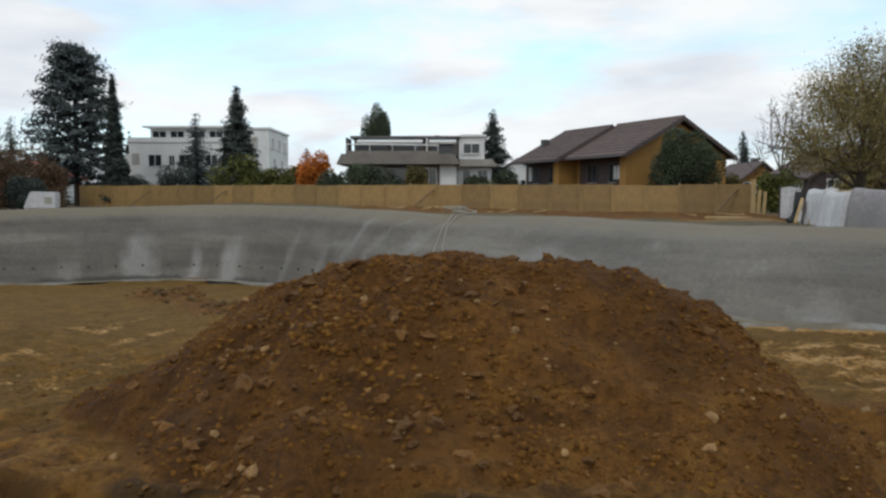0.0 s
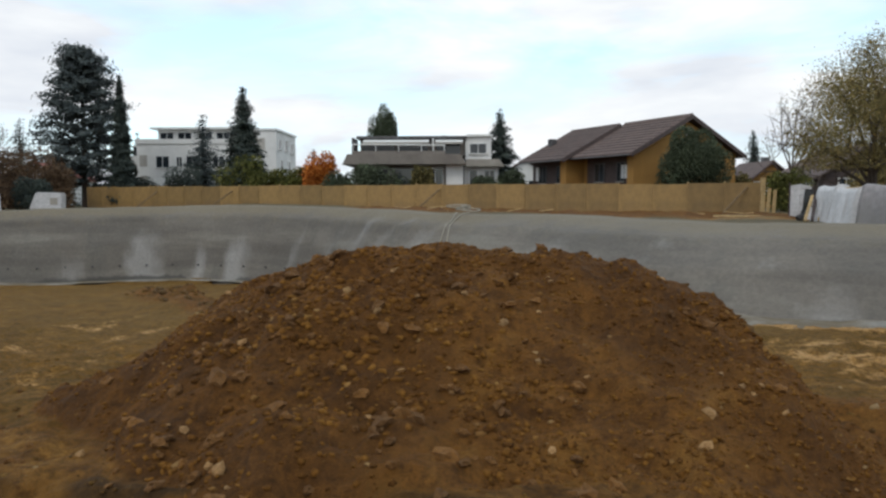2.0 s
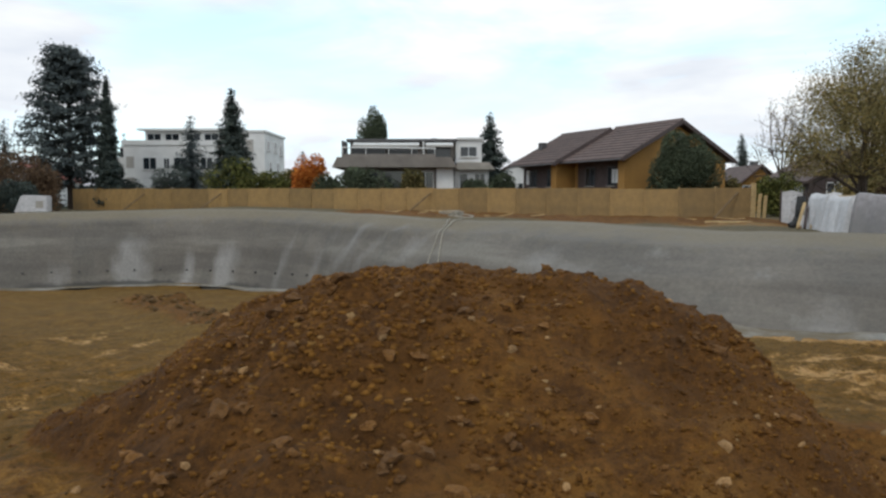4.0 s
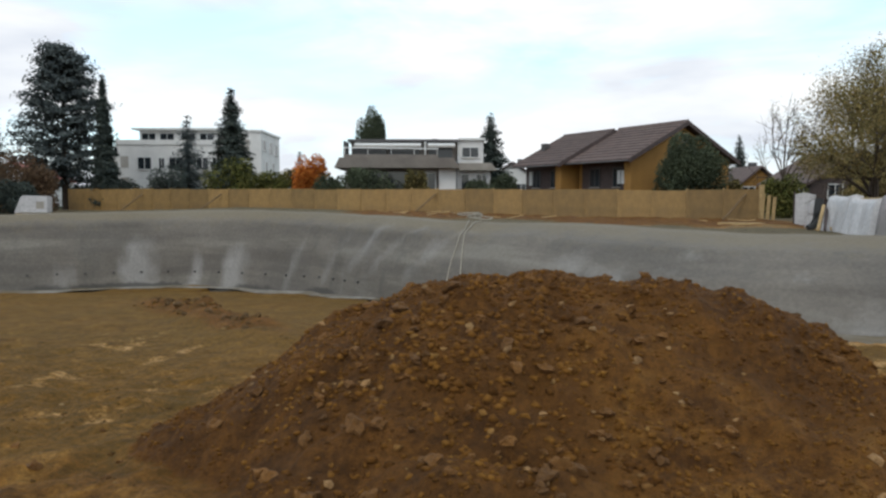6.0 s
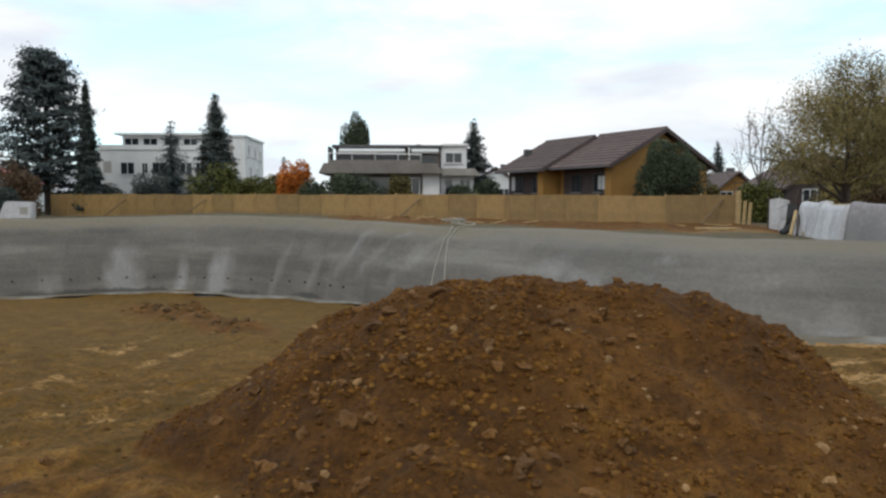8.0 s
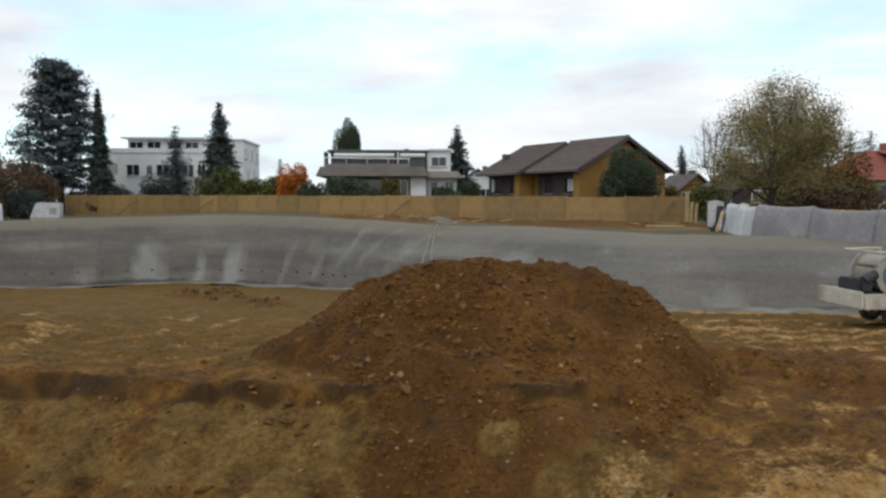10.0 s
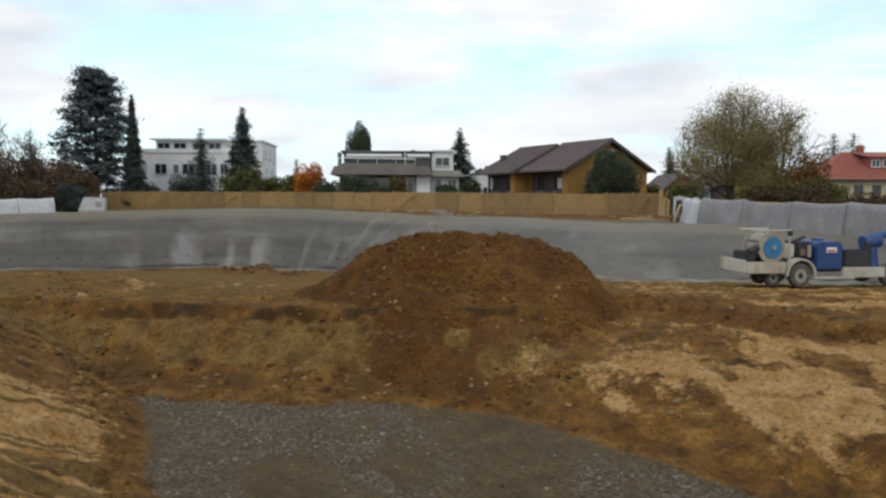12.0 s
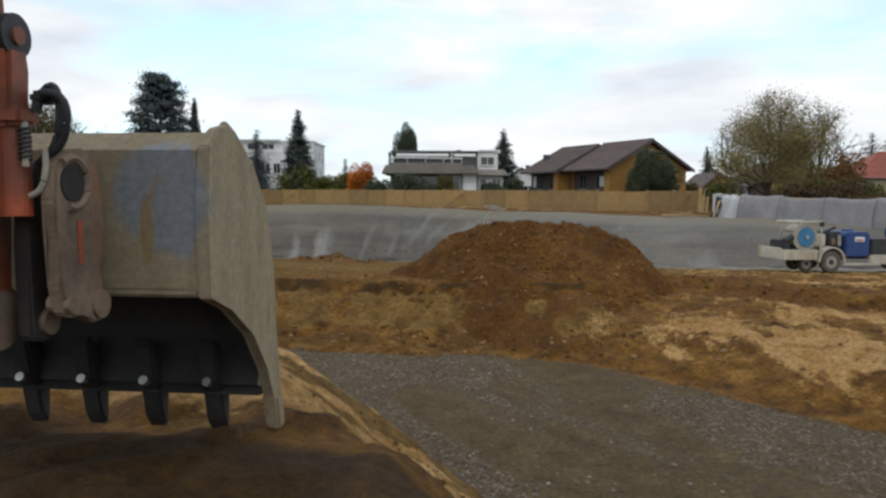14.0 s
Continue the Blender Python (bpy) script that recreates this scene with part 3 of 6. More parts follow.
def build_ground():
    xs = spaced(-13, 14, 0.085, -2500, 2500, 1.06)
    ys = spaced(-14, 15, 0.085, -800, 3500, 1.045)
    gx, gy = np.meshgrid(xs, ys)
    z, masks = ground_height(gx, gy)
    nx, ny = len(xs), len(ys)
    co = np.stack([gx, gy, z], -1).reshape(-1, 3)
    idx = np.arange(nx * ny).reshape(ny, nx)
    quads = np.stack([idx[:-1, :-1], idx[:-1, 1:], idx[1:, 1:], idx[1:, :-1]], -1).reshape(-1, 4)
    me = bpy.data.meshes.new("ground")
    me.vertices.add(len(co))
    me.vertices.foreach_set("co", co.ravel())
    me.loops.add(quads.size)
    me.loops.foreach_set("vertex_index", quads.ravel())
    me.polygons.add(len(quads))
    me.polygons.foreach_set("loop_start", np.arange(0, quads.size, 4))
    me.polygons.foreach_set("use_smooth", np.ones(len(quads), bool))
    me.update(calc_edges=True)
    for k, v in masks.items():
        me.attributes.new(k, "FLOAT", "POINT").data.foreach_set("value", v.ravel().astype(np.float32))
    me.materials.append(M_GROUND)
    return tagged(new("ground", me), "excavated yellow-brown soil with a grey gravel bed", "ground", kind="structure")


def height_at(x, y):
    return float(ground_height(np.array([float(x)]), np.array([float(y)]))[0][0])


ground = build_ground()


def build_shotcrete():
    """The sprayed concrete skin on the pit's side, from its foot over the crest."""
    line = np.array(smooth_line(TOE, 3))
    seg = np.hypot(*np.diff(line, axis=0).T)
    s = np.concatenate([[0], np.cumsum(seg)])
    t = np.arange(40, s[-1] - 40, 0.28)
    px, py = np.interp(t, s, line[:, 0]), np.interp(t, s, line[:, 1])
    tx, ty = np.gradient(px), np.gradient(py)
    ln = np.hypot(tx, ty)
    ox, oy = -ty / ln, tx / ln
    for _ in range(30):
        ox[1:-1] = (ox[:-2] + ox[1:-1] + ox[2:]) / 3
        oy[1:-1] = (oy[:-2] + oy[1:-1] + oy[2:]) / 3
    f = np.linspace(0, 1, 40)
    out = np.interp(f, [0, 0.12, 0.4, 0.62, 0.8, 1.0], [-0.35, 0.0, 0.75, 1.7, 3.4, 6.4])
    frac = np.interp(f, [0, 0.12, 0.4, 0.62, 0.8, 1.0], [-0.06, 0.0, 0.52, 0.86, 1.0, 1.0])
    T, F = np.meshgrid(t, f, indexing="ij")
    wob = fbm(T, F * 5, 0.16, 3) * 1.1 + fbm(T, F * 6, 0.6, 4) * 0.35
    lean = 0.75 + 0.75 * step(-6, 4, px)
    O = out[None, :] * lean[:, None] + wob * np.clip(F * 3, 0.1, 1)
    X, Y = px[:, None] + ox[:, None] * O, py[:, None] + oy[:, None] * O
    base = 0.9 - 0.075 * np.clip(py - 10, 0, 36)
    crest = shelf_level(px) + 0.12
    Z = base[:, None] + (crest - base)[:, None] * frac[None, :] + fbm(T + 50, F * 5, 0.25, 3) * 0.3 * np.clip(F * 2, 0, 1)
    Z[:, -4:] -= np.array([0.05, 0.15, 0.35, 0.6])[None, :]
    nt, nf = X.shape
    idx = np.arange(nt * nf).reshape(nt, nf)
    quads = np.stack([idx[:-1, :-1], idx[:-1, 1:], idx[1:, 1:], idx[1:, :-1]], -1).reshape(-1, 4)
    wall = mesh_object("wall_shotcrete", np.stack([X, Y, Z], -1).reshape(-1, 3).tolist(), quads[:, ::-1].tolist(), M_SHOT, smooth=True)
    # lime runs below the spray joints: place along x, width, top and foot as shares of the height, slant
    m_pale = np.zeros(X.shape)
    for cx, w, lo, hi, sl, a in ((-20.2, 0.95, 0.12, 0.42, 0, 1.0), (-16.8, 0.4, 0.12, 0.34, 0, 0.8), (-14.2, 0.75, 0.12, 0.38, 0, 1.0), (-10.2, 0.4, 0.14, 0.46, 2.0, 0.8),
                                 (-7.6, 0.3, 0.2, 0.6, 2.5, 0.7), (-6.0, 0.35, 0.3, 0.7, 3.0, 0.7), (-4.6, 0.3, 0.3, 0.7, 3.0, 0.7), (-2.8, 0.4, 0.3, 0.66, 3.0, 0.6), (-24.5, 0.6, 0.12, 0.3, 0, 0.5),
                                 (3.5, 1.6, 0.3, 0.5, 0, 0.45), (11.5, 1.0, 0.12, 0.25, 0, 0.5), (16.0, 1.6, 0.4, 0.55, 0, 0.4)):
        u = (px[:, None] - cx - sl * (F - 0.3)) / w
        u = u + fbm(T, F * 9, 0.9, 3) * 1.4
        m_pale = np.maximum(m_pale, (a if not sl else a * 0.5) * 0.8 * np.exp(-u ** 2) * step(lo - 0.08, lo + 0.02, F) * step(hi + 0.16, hi - 0.16, F))
    wall.data.attributes.new("m_pale", "FLOAT", "POINT").data.foreach_set("value", m_pale.ravel().astype(np.float32))
    dust = step(0.5, 0.85, F) * np.clip(0.75 + 1.6 * fbm(T, F * 8, 0.12, 3), 0.2, 1) * (0.75 + 0.25 * step(9, -2, px)[:, None])
    wall.data.attributes.new("m_dust", "FLOAT", "POINT").data.foreach_set("value", dust.ravel().astype(np.float32))
    damp = step(0.20, 0.11, F) * np.clip(0.5 + 2.4 * fbm(T, F * 3, 0.3, 3), 0, 1)
    wall.data.attributes.new("m_damp", "FLOAT", "POINT").data.foreach_set("value", damp.ravel().astype(np.float32))
    # pale strip along the foot, and the row of drain holes above it
    k = (px > -45) & (px < 24)
    sx, sy, ax, ay = px[k][::2], py[k][::2], ox[k][::2], oy[k][::2]
    verts, faces = [], []
    for i in range(len(sx)):
        w = (0.55 + 0.5 * math.sin(i * 0.31) * math.sin(i * 0.13)) * (1 + 1.6 * float(step(4, 9, sx[i])))
        for o, up in ((-w - 0.15, 0.015), (-w - 0.1, 0.06), (0.1, 0.08), (0.15, -0.1)):
            gx, gy = sx[i] + ax[i] * o, sy[i] + ay[i] * o
            verts.append((gx, gy, height_at(sx[i] - 0.6 * ax[i], sy[i] - 0.6 * ay[i]) + up))
    for i in range(len(sx) - 1):
        for j in range(3):
            faces.append((4 * i + j, 4 * i + j + 1, 4 * i + j + 5, 4 * i + j + 4))
    tagged(mesh_object("trim_foot_strip", verts, faces, M_LEAN), "pale lean-concrete strip along the wall's foot", "strip", kind="structure")
    hole = bpy.data.meshes.new("drain_hole")
    bm = rod_bm((0, -0.1, 0), (0, 0.1, 0), 0.055, seg=10)
    bm.to_mesh(hole)
    bm.free()
    hole.materials.append(M_BLACK)
    for i in range(0, nt, 6):
        if -40 < px[i] < -5:
            row = 9
            o = new("drain_hole", hole)
            o.parent = wall
            o.matrix_basis = Matrix.Translation((X[i, row], Y[i, row], Z[i, row])) @ pose(0, 0, 0, 0, 0, math.degrees(math.atan2(-ox[i], oy[i])))
    return tagged(wall, "grey sprayed-concrete side of the excavation with pale runs", "retaining wall", kind="structure")


build_shotcrete()


# ---- fence and barriers on the rim ----
def build_fence():
    a, b = Vector((-40.6, 80.5, 0)), Vector((21.6, 50.2, 0))
    n = 28
    d = (b - a) / n
    turn = math.degrees(math.atan2(d.y, d.x))
    rnd = random.Random(3)
    fence = thing("fence", "yellow formwork-board site fence on timber posts", "fence", (0, 0, 0))
    w = d.length
    for i in range(n):
        p = a + d * i
        zb = min(height_at(p.x, p.y), height_at(*(p + d).xy)) - 0.05
        top = 4.92 - 0.30 * (i / n) + rnd.uniform(-0.05, 0.05)
        m = Matrix.Translation((p.x, p.y, 0)) @ pose(0, 0, 0, 0, 0, turn)
        o = part("panel", box_bm((0.012, rnd.uniform(-0.01, 0.02), zb), (w - 0.012, 0.05, top), 0.008), M_FENCE, fence)
        o.matrix_basis = m
        o = part("post", box_bm((-0.06, 0.055, zb - 0.2), (0.06, 0.16, top + rnd.uniform(-0.05, 0.10))), M_TIMBER, fence)
        o.matrix_basis = m
    # corner post and diagonal props
    zb = height_at(b.x, b.y)
    part("corner_post", box_bm((b.x - 0.14, b.y - 0.12, zb - 0.2), (b.x + 0.14, b.y + 0.14, 5.0), 0.01), M_TIMBER, fence)
    for s, back in ((0.985, 2.0), (0.64, 1.6), (0.16, 1.7), (0.31, 1.5)):
        p = a.lerp(b, s)
        q = p + Vector((-d.x, -d.y, 0)).normalized() * 1.3 + Vector((d.y, -d.x, 0)).normalized() * back
        part("prop", rod_bm((p.x, p.y - 0.1, 4.35), (q.x, q.y, height_at(q.x, q.y) - 0.05), 0.07, seg=6), M_PROP, fence)
    return fence


build_fence()


def build_barrier(name, pts, tops, mat, label, seed):
    """Tarpaulin sheets hung over a line of low barriers, with sagging tops and folds; one sheet a bay."""
    rnd = random.Random(seed)
    bar = thing(name, label, "barrier", (0, 0, 0))
    for (p, q), (t0, t1) in zip(zip(pts, pts[1:]), zip(tops, tops[1:])):
        p, q = Vector((*p, 0)), Vector((*q, 0))
        length = (q - p).length
        bays = max(1, round(length / 3.4))
        for k in range(bays):
            s0, s1 = k / bays, (k + 1) / bays
            u0, u1 = p.lerp(q, s0), p.lerp(q, s1 - 0.004)
            along = (u1 - u0).normalized()
            out = Vector((along.y, -along.x, 0))
            nu, verts, faces = 22, [], []
            ph = rnd.uniform(0, 9)
            prof = [(0.62, 0.0), (0.52, 0.25), (0.42, 0.55), (0.30, 0.85), (0.22, 0.96), (0.0, 1.0), (-0.22, 0.96), (-0.34, 0.5), (-0.42, 0.0)]
            jit = rnd.uniform(-0.07, 0.07)
            for i in range(nu + 1):
                f = i / nu
                c = u0.lerp(u1, f)
                zb = height_at(c.x, c.y) - 0.06
                zt = t0 + (t1 - t0) * (s0 + (s1 - s0) * f) - 0.09 * math.sin(math.pi * f) + jit
                for j, (o, h) in enumerate(prof):
                    fold = 0.03 * math.sin(f * 17 + ph + 2.2 * h) * (1.15 - h) + 0.012 * math.sin(f * 41 + ph * 2) + 0.05 * noise.noise((f * 4 + ph, h * 3, ph))
                    v = c + out * (o + fold * (1 if o >= 0 else -1))
                    verts.append((v.x, v.y, zb + (zt - zb) * h + 0.03 * noise.noise((f * 5, h * 4, ph + 3))))
            m = len(prof)
            for i in range(nu):
                for j in range(m - 1):
                    faces.append((i * m + j, (i + 1) * m + j, (i + 1) * m + j + 1, i * m + j + 1))
            faces.append(tuple(range(m)))
            faces.append(tuple(nu * m + j for j in range(m))[::-1])
            mesh_object("sheet", verts, faces, mat, bar, smooth=True)
            part("rail", rod_bm((u0.x, u0.y, t0 + (t1 - t0) * s0 - 0.12), (u1.x, u1.y, t0 + (t1 - t0) * s1 - 0.12), 0.03, seg=6), M_TIMBER, bar)
    return bar


build_barrier("tarp_barrier", [(16.7, 29.2), (20.7, 20.9), (26.5, 9.0), (30, -8)], [4.2, 4.02, 3.95, 3.9], M_TARP, "grey tarpaulin sheets hung over a site barrier", 1)
build_barrier("tarp_barrier", [(18.1, 35.2), (16.75, 29.35)], [4.2, 4.24], M_TARPW, "white tarpaulin sheet over the barrier's end bay", 2)
build_barrier("tarp_barrier", [(-66, 31), (-44.5, 48.5), (-35.2, 56.5)], [3.85, 3.9, 4.06], M_TARPW, "white tarpaulin sheets over a low site barrier", 4)


def build_rim_clutter():
    """Loose site material beside the fence's end and on the crest."""
    z = height_at
    t = thing("wrapped_pallet", "white plastic-wrapped pallet load beside the fence", "pallet", (-32.0, 57.6, z(-32.0, 57.6)), 12)
    part("wrapped_load", prism_bm([(-1.3, 0.12), (1.1, 0.12), (1.15, 1.45), (-0.75, 1.5)], "y", -0.6, 0.6, 0.09), M_TARPW, t)
    for k in range(3):
        part("skid", box_bm((-1.2, -0.6 + k * 0.52, -0.05), (1.1, -0.46 + k * 0.52, 0.12)), M_TIMBER, t)
    part("label_sheet", box_bm((0.3, -0.635, 0.5), (0.85, -0.612, 1.05)), M_CONC, t, "grey label sheet")
    for i, (x, y, sx, sy, h, mat, nm, lab, cat) in enumerate([
            (18.9, 38.6, 0.3, 0.3, 1.4, M_TARPW, "cement_sack_stack", "white sack stack by the fence's end", "sacks"),
            (20.6, 40.5, 0.6, 0.5, 1.0, M_CONC, "rubble_crate", "grey crate of rubble by the fence", "crate")]):
        t = thing(nm, lab, cat, (x, y, z(x, y)), 20 * i)
        part("lower_layer", box_bm((-sx, -sy, -0.05), (sx, sy, h * 0.48), 0.09), mat, t)
        part("upper_layer", box_bm((-sx * 0.85, -sy * 0.9, h * 0.49), (sx * 0.8, sy * 0.85, h), 0.09), mat, t)
    t = thing("timber_pile", "dark timber boards leaning beside the barrier", "timber", (17.6, 34.6, z(17.6, 34.6)), 35)
    for k in range(5):
        part("board", rod_bm((-1.2 + 0.25 * k, -0.2 * k, 0.05), (0.1 + 0.3 * k, 0.4, 1.2 - 0.12 * k), 0.07, seg=5), M_DARKWOOD if k % 2 else M_TIMBER, t)
    t = thing("plank_stack", "loose timber planks lying near the fence", "planks", (17.8, 43.5, z(17.8, 43.5)), -25)
    for k in range(4):
        part("plank", box_bm((-1.8 + 0.2 * k, -0.5 + 0.26 * k, 0.0), (1.6 + 0.1 * k, -0.28 + 0.26 * k, 0.12)), M_TIMBER, t)
    rnd = random.Random(8)
    for k in range(16):
        x = rnd.uniform(-6, 19)
        y = 77.6 - (x + 34.6) * 0.4872 - rnd.uniform(3.5, 11)
        o = part("timber_offcut", box_bm((-0.5, -0.07, 0), (0.5, 0.07, 0.06), 0.01), M_TIMBER)
        o.matrix_basis = Matrix.LocRotScale((x, y, z(x, y) + 0.02), Euler((rnd.uniform(-0.1, 0.1), rnd.uniform(-0.25, 0.1), rnd.uniform(-0.6, 0.6))), (rnd.uniform(0.5, 1.5), 1, 1))
        tagged(o, "pale timber offcut lying on the spoil before the fence", "offcut", "timber offcuts")
    t = thing("leaning_boards", "pale boards leaning at the fence's corner", "boards", (20.9, 48.6, z(20.9, 48.6)), -10)
    for k in range(3):
        part("board", prism_bm([(0.34 * k - 0.11, -0.05), (0.34 * k + 0.11, -0.05), (0.34 * k + 0.2, 1.9 - 0.12 * k), (0.34 * k - 0.02, 1.9 - 0.12 * k)], "y", -0.05 * k, 0.04 - 0.05 * k), M_TIMBER, t)
    t = thing("hanging_sheet", "pale plastic sheet hung between posts", "sheet", (19.5, 41.6, z(19.5, 41.6)), -30)
    part("sheet", prism_bm([(0, 0.05), (1.1, 0.0), (1.05, 1.75), (0.5, 1.9), (0.0, 1.8)], "y", 0, 0.03), M_TARPW, t)
    for x in (-0.05, 1.15):
        part("post", rod_bm((x, 0.05, -0.1), (x, 0.05, 1.95), 0.05, seg=6), M_DARKWOOD, t)
    t = thing("black_net_roll", "dark rolled netting leaning on the barrier's end", "netting", (17.6, 35.9, z(17.6, 35.9)), 0)
    part("roll", tube_bm([(-0.35, 0, 0.08), (-0.1, 0, 0.25), (0.1, 0.05, 0.9), (0.2, 0.1, 1.55)], 0.2, 10), M_RUBBER, t)
    # hose over the crest
    t = thing("spray_hose", "pale hose hanging over the concrete crest", "hose")
    rnd = random.Random(5)
    for dx in (0.0, 0.55):
        pts = []
        for k in range(26):
            f = k / 25
            x, y = 0.55 + dx - 1.9 * f + 0.18 * math.sin(6 * f + dx * 5), 37.0 - 6.2 * f
            pts.append((x, y, 2.9 - 0.35 * f - 3.2 * max(0, f - 0.35) ** 1.35 / 0.56))
        hit = []
        dg = bpy.context.evaluated_depsgraph_get()
        for x, y, zz in pts:
            ok, loc, *_ = scene.ray_cast(dg, Vector((x, y, 8)), Vector((0, 0, -1)))
            hit.append((x, y, loc.z + 0.05))
        part("hose_run", tube_bm(hit, 0.028, 6), M_ROPE, t)
    coil = []
    for k in range(60):
        a = k * 0.45
        r = 0.36 + 0.2 * math.sin(a * 0.37)
        x, y = 0.9 + r * 1.1 * math.cos(a) + 0.3 * math.sin(a * 0.21), 37.4 + r * 0.8 * math.sin(a)
        ok, loc, *_ = scene.ray_cast(dg, Vector((x, y, 8)), Vector((0, 0, -1)))
        coil.append((x, y, loc.z + 0.06 + 0.005 * k + 0.12 * abs(math.sin(a * 0.6))))
    part("hose_coil", tube_bm(coil, 0.035, 6), M_ROPE, t)


bpy.context.view_layer.update()
build_rim_clutter()


# ---- buildings behind the fence ----
def window(parent, m, w, h, name="window", shutter=False, mullions=1, frame_mat=None):
    """A window in the local xz plane, facing -y, with its frame, panes and sill."""
    f = box_bm((-w / 2 - 0.07, -0.05, -0.07), (-w / 2 + 0.02, 0.06, h + 0.07))
    box_bm((w / 2 - 0.02, -0.05, -0.07), (w / 2 + 0.07, 0.06, h + 0.07), 0, f)
    box_bm((-w / 2 + 0.02, -0.05, h - 0.02), (w / 2 - 0.02, 0.06, h + 0.07), 0, f)
    box_bm((-w / 2 + 0.02, -0.05, -0.07), (w / 2 - 0.02, 0.06, 0.02), 0, f)
    for k in range(mullions):
        x = -w / 2 + w * (k + 1) / (mullions + 1)
        box_bm((x - 0.035, -0.045, 0.02), (x + 0.035, 0.05, h - 0.02), 0, f)
    fr = part(name, f, frame_mat or M_FRAME, parent)
    fr.matrix_basis = m
    part("pane", box_bm((-w / 2 + 0.02, -0.01, 0.02), (w / 2 - 0.02, 0.02, h - 0.02)), M_FRAME if shutter else M_PANE, fr)
    part("sill", box_bm((-w / 2 - 0.12, -0.14, -0.12), (w / 2 + 0.12, 0.0, -0.07)), M_CONC, fr)
    return fr


def build_apartments():
    b = thing("apartment_building", "white rendered flat-roofed apartment block with terraces", "building", (-41.2, 95, 3.0), 0)
    part("wall", box_bm((0, 0, -0.3), (15.4, 12, 7.9)), M_WHITE, b)
    part("wing", box_bm((12.5, 2.0, -0.3), (17.9, 14, 9.6)), M_WHITE, b)
    part("penthouse", box_bm((2.0, 2.2, 7.9), (12.45, 11, 9.75)), M_WHITE, b)
    part("penthouse_roof", box_bm((1.3, 1.2, 9.76), (12.8, 11.6, 10.0)), M_FRAME, b)
    part("wing_roof", box_bm((12.3, 1.8, 9.6), (18.1, 14.2, 9.85)), M_FRAME, b)
    part("parapet", box_bm((-0.15, -0.15, 7.72), (12.4, 0.1, 8.35)), M_WHITE, b)
    part("recess", box_bm((13.2, 1.9, 7.0), (16.4, 2.05, 8.6)), M_GREYR, b)
    for z in (2.4, 5.1):
        bal = part("balcony", box_bm((-1.6, 0.8, z), (0.0, 6.5, z + 0.25)), M_WHITE, b)
        part("balustrade", box_bm((-1.66, 0.7, z + 0.25), (-1.5, 6.5, z + 1.1)), M_WHITE, bal)
        part("front_rail", box_bm((-1.5, 0.7, z + 0.25), (0.0, 0.82, z + 1.1)), M_WHITE, bal)
    for z in (2.65, 5.35):
        part("balcony_door", box_bm((-1.1, 1.6, z), (-0.05, 1.68, z + 2.1)), M_PANE, b)
        part("balcony_return", box_bm((-1.2, 1.7, z - 0.2), (-0.01, 6.4, z + 2.3)), M_WHITE, b)
        part("roller_blind", box_bm((0.35, -0.03, z - 0.6), (1.35, 0.0, z + 0.9)), M_GREYR, b)
    for x, z, w, h, s in ((3.4, 4.6, 1.7, 1.5, False), (3.4, 1.3, 2.2, 1.9, True), (5.6, 4.7, 0.7, 1.3, False), (7.4, 4.6, 1.7, 1.5, False), (7.4, 1.3, 2.0, 1.7, False),
                          (10.8, 4.6, 1.5, 1.5, False), (12.6, 4.6, 1.0, 1.5, False)):
        window(b, pose(x, -0.02, z), w, h, shutter=s)
    for x in (3.2, 5.6, 8.4, 10.8):
        window(b, pose(x, 2.18, 8.15), 1.8, 1.2)
    window(b, pose(14.0, 1.98, 7.2), 1.6, 1.5)
    window(b, pose(14.3, 1.98, 4.4), 1.6, 1.5)
    for y, z in ((4, 7.2), (8, 7.2), (11.5, 7.0), (5, 4.4), (9.5, 4.4)):
        window(b, pose(17.92, y, z, 0, 0, 90), 1.5, 1.4)
    return b


